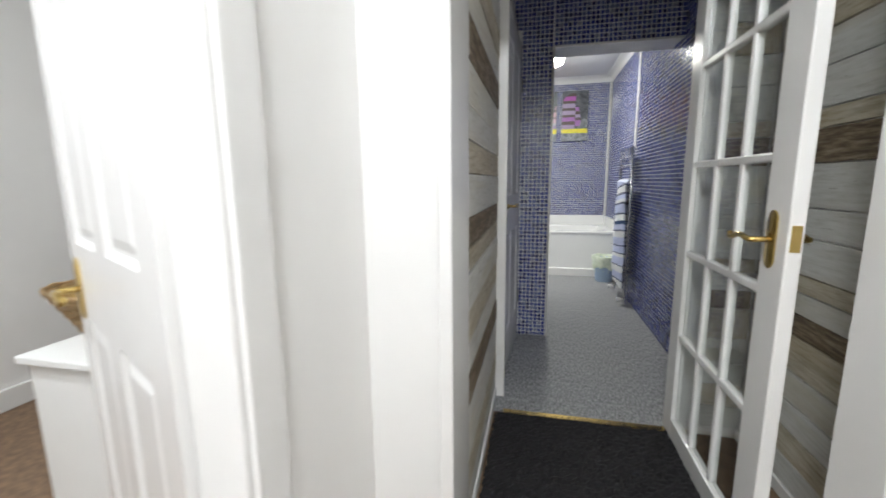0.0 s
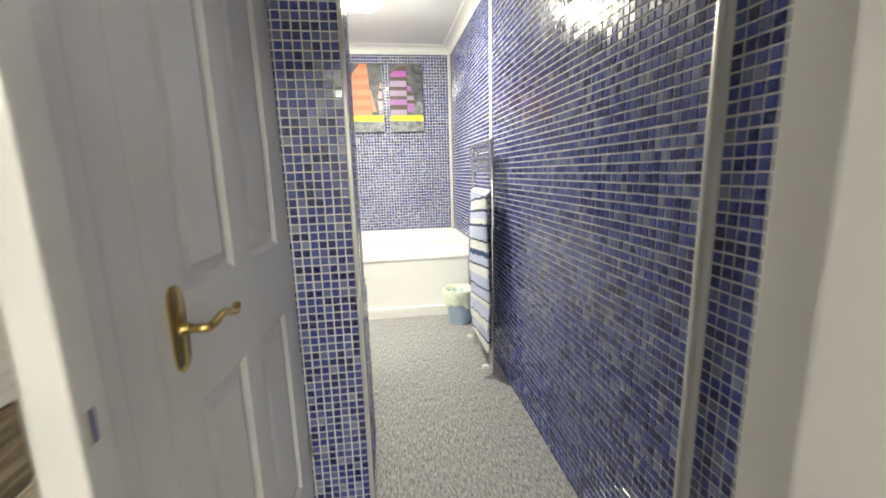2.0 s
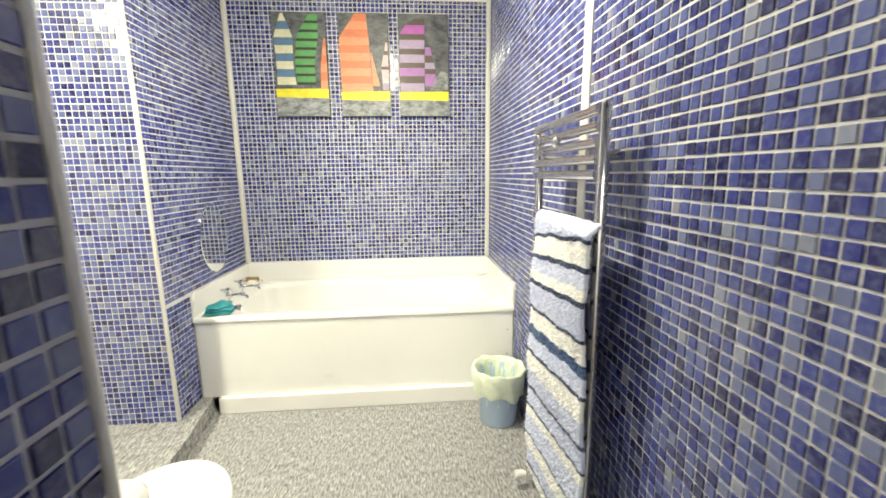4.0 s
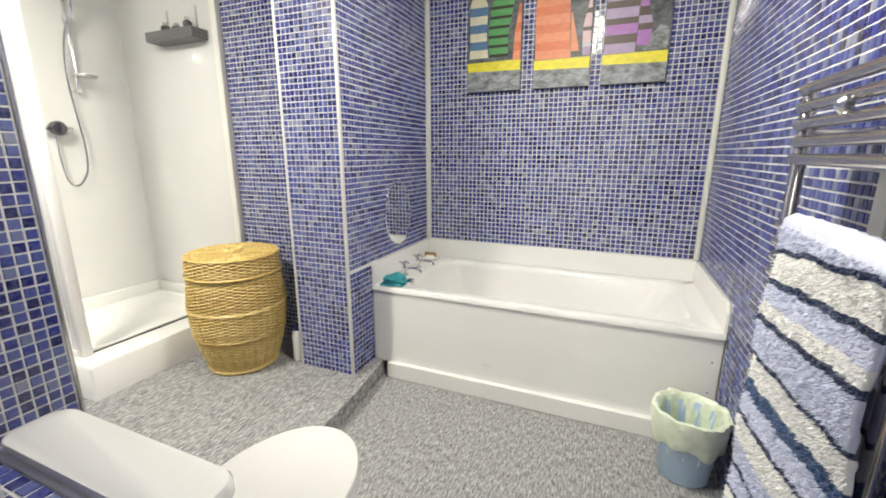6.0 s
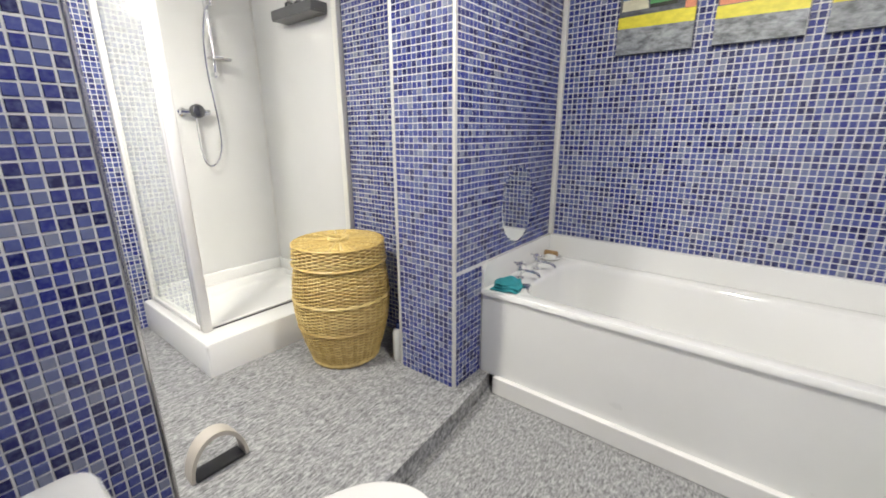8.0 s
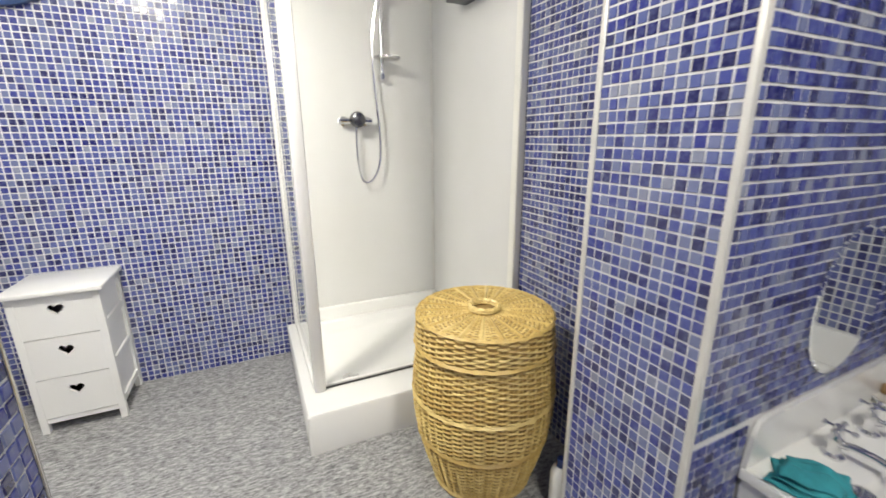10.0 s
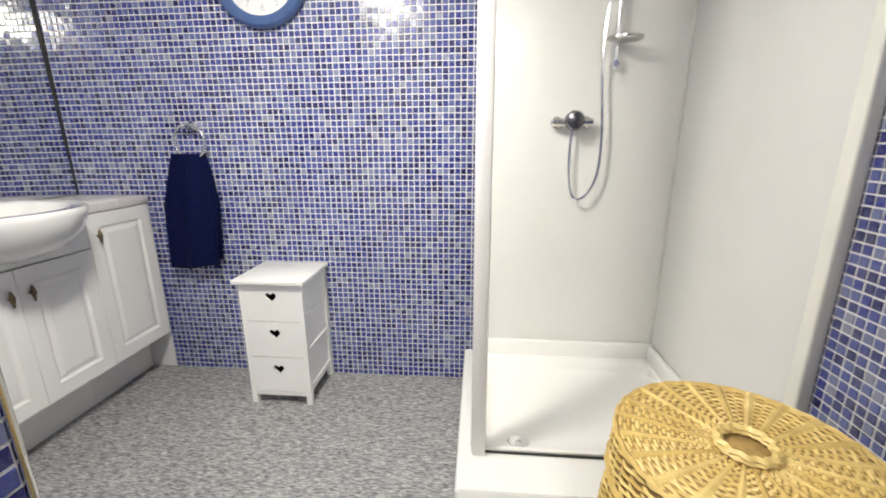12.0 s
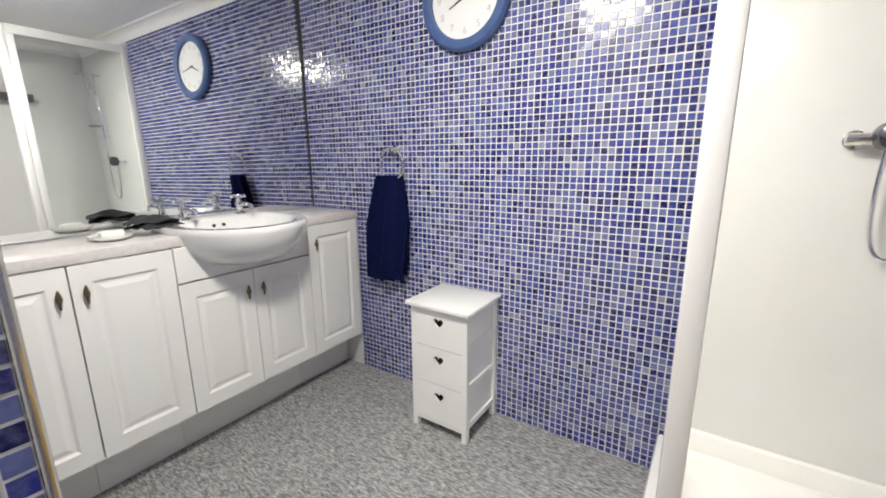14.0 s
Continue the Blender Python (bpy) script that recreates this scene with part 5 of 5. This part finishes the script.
hose = bez([(vx, 4.672, 1.375), (vx, 4.668, 1.24), (vx + 0.005, 4.675, 1.12), (vx + 0.01, 4.70, 1.062), (vx + 0.012, 4.745, 1.075), (vx + 0.012, 4.79, 1.17), (vx + 0.012, 4.795, 1.35), (vx + 0.012, 4.775, 1.6), (vx + 0.016, 4.775, 1.8), (vx + 0.03, 4.80, 1.96), (vx + 0.05, 4.83, 2.02)], 90)
part("hose", tube(bmesh.new(), hose, 0.0062, 8), M_CHROME, sv, "ribbed chrome hose", soft=True)
part("riser_rail", tube(bmesh.new(), [(vx, 4.828, 1.60), (vx, 4.828, 2.16)], 0.0105, 14), M_CHROME, sv, soft=True)
for z in (1.62, 2.14):
    part("rail_bracket", tube(bmesh.new(), [(XW + 0.0125, 4.828, z), (vx + 0.012, 4.828, z)], 0.013, 14), M_CHROME, sv, soft=True)
part("soap_shelf", rings_mesh(bmesh.new(), [[(vx + 0.045 + k * 0.055 * math.cos(a), 4.845 + k * 0.07 * math.sin(a), z) for i in range(28) for a in [2 * math.pi * i / 28]] for k, z in ((0.9, 1.698), (1, 1.704), (1, 1.712), (0.9, 1.712), (0.86, 1.705))]), M_STEEL, sv, "smoky oval soap shelf", soft=True)
part("slider", lathe(bmesh.new(), (vx, 4.828, 1.985), [(0.018, 0), (0.02, 0.01), (0.02, 0.045), (0.016, 0.05)], 18), M_CHROME, sv, soft=True)
hd = bmesh.new()
tube(hd, bez([(vx + 0.05, 4.83, 2.0), (vx + 0.06, 4.83, 2.08), (vx + 0.085, 4.83, 2.15)], 12), 0.012, 12)
lathe(hd, (vx + 0.085, 4.83, 2.13), [(0.02, 0.03), (0.045, 0.02), (0.05, 0.006), (0.046, 0)], 24)
part("shower_head", hd, M_CHROME, sv, soft=True)

cad = thing("shower_shelf", "dark metal shelf on the shower wall", "shelf", (-2.05, 5.08, 1.92))
part("tray", boxes((-2.27, -1.88, 5.03, YR - 0.0125, 1.90, 1.912), (-2.27, -1.88, 5.028, 5.034, 1.912, 1.955), (-2.274, -2.268, 5.03, YR - 0.013, 1.912, 1.955), (-1.882, -1.876, 5.03, YR - 0.013, 1.912, 1.955), bevel=0.0015), M_GUNMETAL, cad)
for x in (-2.20, -1.95):
    part("hanger", boxes((x - 0.006, x + 0.006, YR - 0.02, YR - 0.0125, 1.912, 2.10), bevel=0.002), M_CHROME, cad)

for x, r_, h_ in ((-2.16, 0.026, 0.10), (-2.06, 0.03, 0.085), (-1.97, 0.024, 0.11)):
    e = thing("bottle", "small dark bottle on the shower shelf", "bottle", (x, 5.085, 1.912), "bottles on the shower shelf")
    part("body", lathe(bmesh.new(), (x, 5.085, 1.9125), [(r_ * 0.9, 0), (r_, 0.004), (r_, h_ * 0.75), (r_ * 0.5, h_ * 0.85)], 18), M_BLACK, e, soft=True)
    part("cap", lathe(bmesh.new(), (x, 5.085, 1.9125 + h_ * 0.85), [(r_ * 0.5, 0), (r_ * 0.48, h_ * 0.15)], 14), M_STEEL, e, soft=True)

# ---- drawers ----
def heart(cx, cz, s):
    out = []
    for i in range(28):
        a = 2 * math.pi * i / 28 + 0.001
        x = 16 * math.sin(a) ** 3
        y = 13 * math.cos(a) - 5 * math.cos(2 * a) - 2 * math.cos(3 * a) - math.cos(4 * a)
        out.append((cx + s * x / 16, cz + s * (y + 2) / 16))
    return out


dr = thing("drawer_unit", "small white wooden three-drawer unit with heart cut-outs", "drawer unit", (-2.54, 3.35, F))
DX0, DX1, DY0, DY1 = XW + 0.006, -2.405, 3.200, 3.497
part("top", boxes((DX0, DX1 + 0.022, DY0 - 0.018, DY1 + 0.018, 0.703, 0.722), bevel=0.004), M_VINYLWHITE, dr, soft=True)
for x in (DX0, DX1 - 0.026):
    for y in (DY0, DY1 - 0.026):
        part("leg", boxes((x, x + 0.026, y, y + 0.026, F + 0.0005, 0.703), bevel=0.002), M_VINYLWHITE, dr)
for y in (DY0 + 0.002, DY1 - 0.024):
    for z0, z1 in ((0.155, 0.185), (0.345, 0.375), (0.525, 0.555), (0.668, 0.703)):
        part("side_rail", boxes((DX0 + 0.026, DX1 - 0.026, y, y + 0.022, z0, z1), bevel=0.002), M_VINYLWHITE, dr)
    part("side_panel", boxes((DX0 + 0.02, DX1 - 0.02, y + 0.009, y + 0.013, 0.16, 0.70)), M_VINYLWHITE, dr)
part("back_panel", boxes((DX0 + 0.004, DX0 + 0.008, DY0 + 0.02, DY1 - 0.02, 0.16, 0.70)), M_VINYLWHITE, dr)
part("front_rail", boxes((DX1 - 0.024, DX1 - 0.004, DY0 + 0.026, DY1 - 0.026, 0.135, 0.157), bevel=0.002), M_VINYLWHITE, dr)
for z0, z1 in ((0.160, 0.338), (0.342, 0.518), (0.522, 0.698)):
    # drawer box coloured near-black so the heart cut-outs look shaded
    drw = part("drawer", boxes((DX0 + 0.02, DX1 - 0.014, DY0 + 0.03, DY0 + 0.036, z0 + 0.01, z1 - 0.03), (DX0 + 0.02, DX1 - 0.014, DY1 - 0.036, DY1 - 0.03, z0 + 0.01, z1 - 0.03), (DX0 + 0.02, DX1 - 0.014, DY0 + 0.03, DY1 - 0.03, z0 + 0.004, z0 + 0.010)), M_DARKGAP, dr, "drawer inside, coloured near-black in place of shade")
    bm = bmesh.new()
    loops = [[(DY0 + 0.004, z0), (DY1 - 0.004, z0), (DY1 - 0.004, z1), (DY0 + 0.004, z1)], heart((DY0 + DY1) / 2, z0 + 0.115, 0.026)]
    es = []
    for lp in loops:
        vs = [bm.verts.new((DX1 - 0.001, y, z)) for y, z in lp]
        es += [bm.edges.new((vs[i], vs[(i + 1) % len(vs)])) for i in range(len(vs))]
    bmesh.ops.triangle_fill(bm, edges=es, use_beauty=True)
    ext = bmesh.ops.extrude_face_region(bm, geom=bm.faces[:])
    bmesh.ops.translate(bm, verts=[v for v in ext["geom"] if isinstance(v, bmesh.types.BMVert)], vec=(-0.012, 0, 0))
    part("drawer_front", bm, M_VINYLWHITE, drw, "white front with heart cut-out")

# ---- towel ring and towel ----
tr = thing("towel_ring", "chrome towel ring fixed to the mosaic wall", "towel ring", (XW, 2.90, 1.37))
part("rose", lathe(bmesh.new(), (XW + 0.003, 2.90, 1.388), [(0.026, 0), (0.026, 0.008), (0.018, 0.016), (0.012, 0.045), (0.008, 0.05)], 22, "x"), M_CHROME, tr, soft=True)
part("ring", tube(bmesh.new(), [(XW + 0.045 + 0.006 * math.sin(a), 2.90 + 0.08 * math.sin(a), 1.318 + 0.08 * math.cos(a)) for i in range(48) for a in [2 * math.pi * i / 48]], 0.0075, 10, True), M_CHROME, tr, soft=True)
ht = thing("hand_towel", "dark navy hand towel hanging from the ring", "towel", (XW + 0.05, 2.85, 1.2))
bm = bmesh.new()
nn = 40
for layer, xo, low in ((0, 0.075, 0.700), (1, 0.018, 0.735)):
    rows = []
    for j in range(41):
        t = j / 40
        z = 1.262 - (1.262 - low) * t
        half = 0.064 + 0.062 * min(1, t * 2.2) ** 0.8 + 0.008 * t
        cy = 2.895 - 0.048 * t ** 1.2
        row = []
        for i in range(nn + 1):
            u = i / nn * 2 - 1
            puff = math.cos(u * math.pi / 2) ** 0.6 if abs(u) < 1 else 0
            fold = 0.027 * math.sin(u * 5.5 + 0.8 * layer + t * 1.6) * (1.15 - 0.5 * t) + 0.009 * math.sin(u * 12 + 3 * t)
            x = XW + (0.048 + (xo - 0.048) * (0.55 + 0.45 * puff) + fold * 0.8 if layer == 0 else xo + 0.4 * fold + 0.012)
            row.append(bm.verts.new((max(x, XW + 0.008), cy + half * u, z + 0.008 * math.sin(u * 3) * t)))
        rows.append(row)
    for j in range(40):
        for i in range(nn):
            bm.faces.new((rows[j][i], rows[j][i + 1], rows[j + 1][i + 1], rows[j + 1][i]))
    if layer == 0:
        front = rows
for i in range(nn):
    a, b = front[0], rows[0]
    bm.faces.new((a[i], a[i + 1], b[i + 1], b[i]))
ob = part("fabric", bm, M_NAVY, ht, soft=True)
md = ob.modifiers.new("thickness", "SOLIDIFY")
md.thickness = 0.006

# ---- clock ----
ck = thing("wall_clock", "round wall clock, blue rim, white face", "clock", (XW + 0.004, 3.318, 2.015))
cc = (XW + 0.0035, 3.318, 2.015)
part("rim", lathe(bmesh.new(), cc, [(0.205, 0), (0.216, 0.008), (0.216, 0.03), (0.205, 0.042), (0.185, 0.044), (0.168, 0.036), (0.166, 0.018)], 64, "x", caps=False), M_CLOCKBLUE, ck, soft=True)
part("face", lathe(bmesh.new(), (cc[0] + 0.004, cc[1], cc[2]), [(0.168, 0), (0.168, 0.014)], 64, "x"), M_CLOCKFACE, ck)
for h in range(12):
    a = 2 * math.pi * h / 12
    cu = bpy.data.curves.new("numeral", "FONT")
    cu.body, cu.size, cu.align_x, cu.align_y, cu.extrude = str(h or 12), 0.042, "CENTER", "CENTER", 0.0005
    ob = new("numeral", cu)
    me = bpy.data.meshes.new_from_object(ob.evaluated_get(bpy.context.evaluated_depsgraph_get()))
    bpy.data.objects.remove(ob)
    me.materials.append(M_GREY)
    ob = new("numeral", me)
    ob.matrix_basis = Matrix.Translation((cc[0] + 0.0190, cc[1] + 0.132 * math.sin(a), cc[2] + 0.132 * math.cos(a))) @ Euler((radians(90), 0, radians(90))).to_matrix().to_4x4()
    ob.parent = ck
    ob.matrix_parent_inverse = ck.matrix_basis.inverted()


def hand(length, width, ang, off):
    a = radians(ang)
    d_, s_ = Vector((0, math.sin(a), math.cos(a))), Vector((0, math.cos(a), -math.sin(a)))
    c_ = Vector((cc[0] + off, cc[1], cc[2]))
    bm = rings_mesh(bmesh.new(), [[c_ + Vector((dx, 0, 0)) + d_ * l + s_ * w_ for l, w_ in ((-0.02, -width), (-0.02, width), (length, width * 0.5), (length, -width * 0.5))] for dx in (0, 0.0015)])
    part("clock_hand", bm, M_BLACK, ck, "thin black hand")


hand(0.085, 0.005, -115, 0.020)
hand(0.125, 0.0035, 100, 0.023)

# ---- vanity ----
VY, VF = YV + 0.003, 2.585       # back and door plane
VZ0, VZ1, CT = 0.315, 1.018, 1.058


def pull(parent, x, z):
    bm = lathe(bmesh.new(), (x, VF + 0.021, z), [(0.005, 0), (0.005, 0.012)], 10, "y")
    rings_mesh(bm, [circle((x, VF + 0.036, z + h), r, 10) for h, r in ((-0.034, 0.002), (-0.028, 0.004), (-0.010, 0.0065), (0.0, 0.0095), (0.012, 0.008), (0.026, 0.004), (0.032, 0.002))])
    part("pull", bm, M_BRONZE, parent, "antique bronze drop pull", soft=True)


def unit(x0, x1, doors, label, false_front=False):
    e = thing("vanity_unit", label, "cabinet", ((x0 + x1) / 2, VF, F), "vanity units")
    part("carcass", boxes((x0 + 0.001, x1 - 0.001, VY, VF - 0.002, VZ0 + 0.004, VZ1 - (0.12 if false_front else 0.0))), M_VINYLWHITE, e)
    part("kickboard", boxes((x0, x1, 2.43, 2.447, F + 0.0005, VZ0 + 0.003)), M_VINYLWHITE, e)
    ztop = VZ1
    if false_front:
        ztop = 0.872
        part("false_drawer", boxes((x0 + 0.0015, x1 - 0.0015, VF, VF + 0.02, ztop + 0.004, VZ1 - 0.001), bevel=0.003), M_VINYLWHITE, e)
    for a, b, px in doors:
        leaf = panel_leaf(bmesh.new(), (b - 0.0015, VF, VZ0), (-1, 0, 0), (0, 0, 1), (0, 1, 0), b - a - 0.003, ztop - VZ0 - 0.003, 0.020, [(0.055, b - a - 0.058, 0.06, ztop - VZ0 - 0.063)], 0.034, 0.007, 0.002)
        dd = part("door", leaf, M_VINYLWHITE, e)
        pull(dd, px, ztop - 0.10)


unit(-2.695, -2.335, [(-2.675, -2.335, -2.375)], "white cupboard unit with one raised-panel door, by the wall")
unit(-2.333, -1.715, [(-2.333, -2.024, -2.06), (-2.024, -1.715, -1.988)], "white basin unit with two raised-panel doors", True)
unit(-1.713, -1.405, [(-1.713, -1.405, -1.44)], "white cupboard unit with one raised-panel door")
unit(-1.403, -1.105, [(-1.403, -1.107, -1.37)], "white cupboard unit beside the partition")
ct = thing("worktop", "pale pinkish-grey laminate worktop on the vanity", "worktop", (-1.9, 2.4, 1.02))
for x0, x1, yf in ((-2.697, -2.281, 2.60), (-2.279, -1.761, 2.262), (-1.759, -1.105, 2.60)):
    part("slab", boxes((x0, x1, VY, yf, VZ1 + 0.002, CT), bevel=0.004), M_COUNTER, ct, soft=True)

basin = thing("basin", "white semi-recessed ceramic basin with overflow", "basin", (-2.02, 2.55, 1.0))


def dloop(k, z, cx=-2.02, yb=2.262, yf=2.845, hw=0.285, n=56, cy=2.50):
    out = []
    for i in range(n):
        a = 2 * math.pi * i / n
        c_, s_ = math.cos(a), math.sin(a)
        ry = (yf - cy) if s_ > 0 else (cy - yb)
        e_ = 2.15 if s_ > 0 else 4.0
        q = (abs(c_) ** e_ + abs(s_) ** e_) ** (-1 / e_)
        out.append((cx + hw * k * q * c_, cy + ry * k * q * s_, z))
    return out


bm = rings_mesh(bmesh.new(), [dloop(1, 0.905, hw=0.08, yb=2.45, yf=2.62), dloop(1, 0.915, hw=0.15, yb=2.36, yf=2.70), dloop(1, 0.945, hw=0.215, yb=2.30, yf=2.77), dloop(1, 1.00, hw=0.262, yb=2.27, yf=2.822), dloop(1, 1.06, hw=0.282), dloop(1, 1.078, hw=0.286), dloop(0.99, 1.086),
                              dloop(1, 1.086, hw=0.235, yb=2.395, yf=2.80), dloop(1, 1.078, hw=0.225, yb=2.405, yf=2.79), dloop(1, 1.03, hw=0.205, yb=2.42, yf=2.765), dloop(1, 0.975, hw=0.15, yb=2.45, yf=2.70), dloop(1, 0.955, hw=0.05, yb=2.50, yf=2.60)])
part("bowl", bm, M_CERAMIC, basin, soft=True)
# near-black discs give the overflow holes their shade; the bowl is not cut
for x in (-2.02, -1.975):
    part("overflow_hole", lathe(bmesh.new(), (x, 2.416, 1.055), [(0.008, 0), (0.008, 0.004), (0.003, 0.005)], 14, "y"), M_DARKGAP, basin)
cross_tap("basin_tap", (-2.15, 2.335, 1.086), (0.0, 1, 0), "chrome pillar tap with cross head on the basin", 1.1)
cross_tap("basin_tap", (-1.89, 2.335, 1.086), (0.0, 1, 0), "chrome pillar tap with cross head on the basin", 1.1)
cloth("face_cloth", "crumpled dark charcoal cloth beside the basin", M_CHARCOAL, (-1.735, 2.43, 1.088), 0.17, 0.11, 12, 15, 0.018, 2)
s2d = thing("soap_dish", "white dish with a bar of soap on the worktop", "soap dish", (-1.60, 2.45, CT))
part("dish", lathe(bmesh.new(), (-1.585, 2.44, CT), [(0.05, 0), (0.068, 0.012), (0.07, 0.02), (0.06, 0.016), (0.04, 0.008), (0.002, 0.007)], 26), M_CERAMIC, s2d, soft=True)
s2s = thing("soap", "white bar of soap in the dish", "soap", (-1.585, 2.44, CT + 0.01))
part("bar", boxes((-1.625, -1.548, 2.418, 2.466, CT + 0.0085, CT + 0.036), bevel=0.012), M_SOAP, s2s, soft=True)

wm = thing("vanity_mirror", "large plain mirror covering the wall above the worktop", "mirror", (-1.9, YV, 1.7))
gl = part("glass", boxes((XW + 0.010, -1.115, YV + 0.003, YV + 0.008, CT + 0.004, 2.325)), M_MIRROR, wm)
lean = Matrix.Translation((XW, YV + 0.022, CT)) @ Matrix.Rotation(radians(1.3), 4, "Z") @ Matrix.Rotation(radians(0.6), 4, "X") @ Matrix.Translation((-XW, -YV, -CT))
gl.matrix_basis = lean @ gl.matrix_basis
# dark strip painted in for the shade of the gap at the wall corner
part("edge_strip", boxes((XW + 0.0035, XW + 0.0085, YV + 0.003, YV + 0.034, CT + 0.004, 2.325)), M_DARKGAP, wm, "thin dark strip standing for the shaded gap beside the mirror")

lay_mosaics()
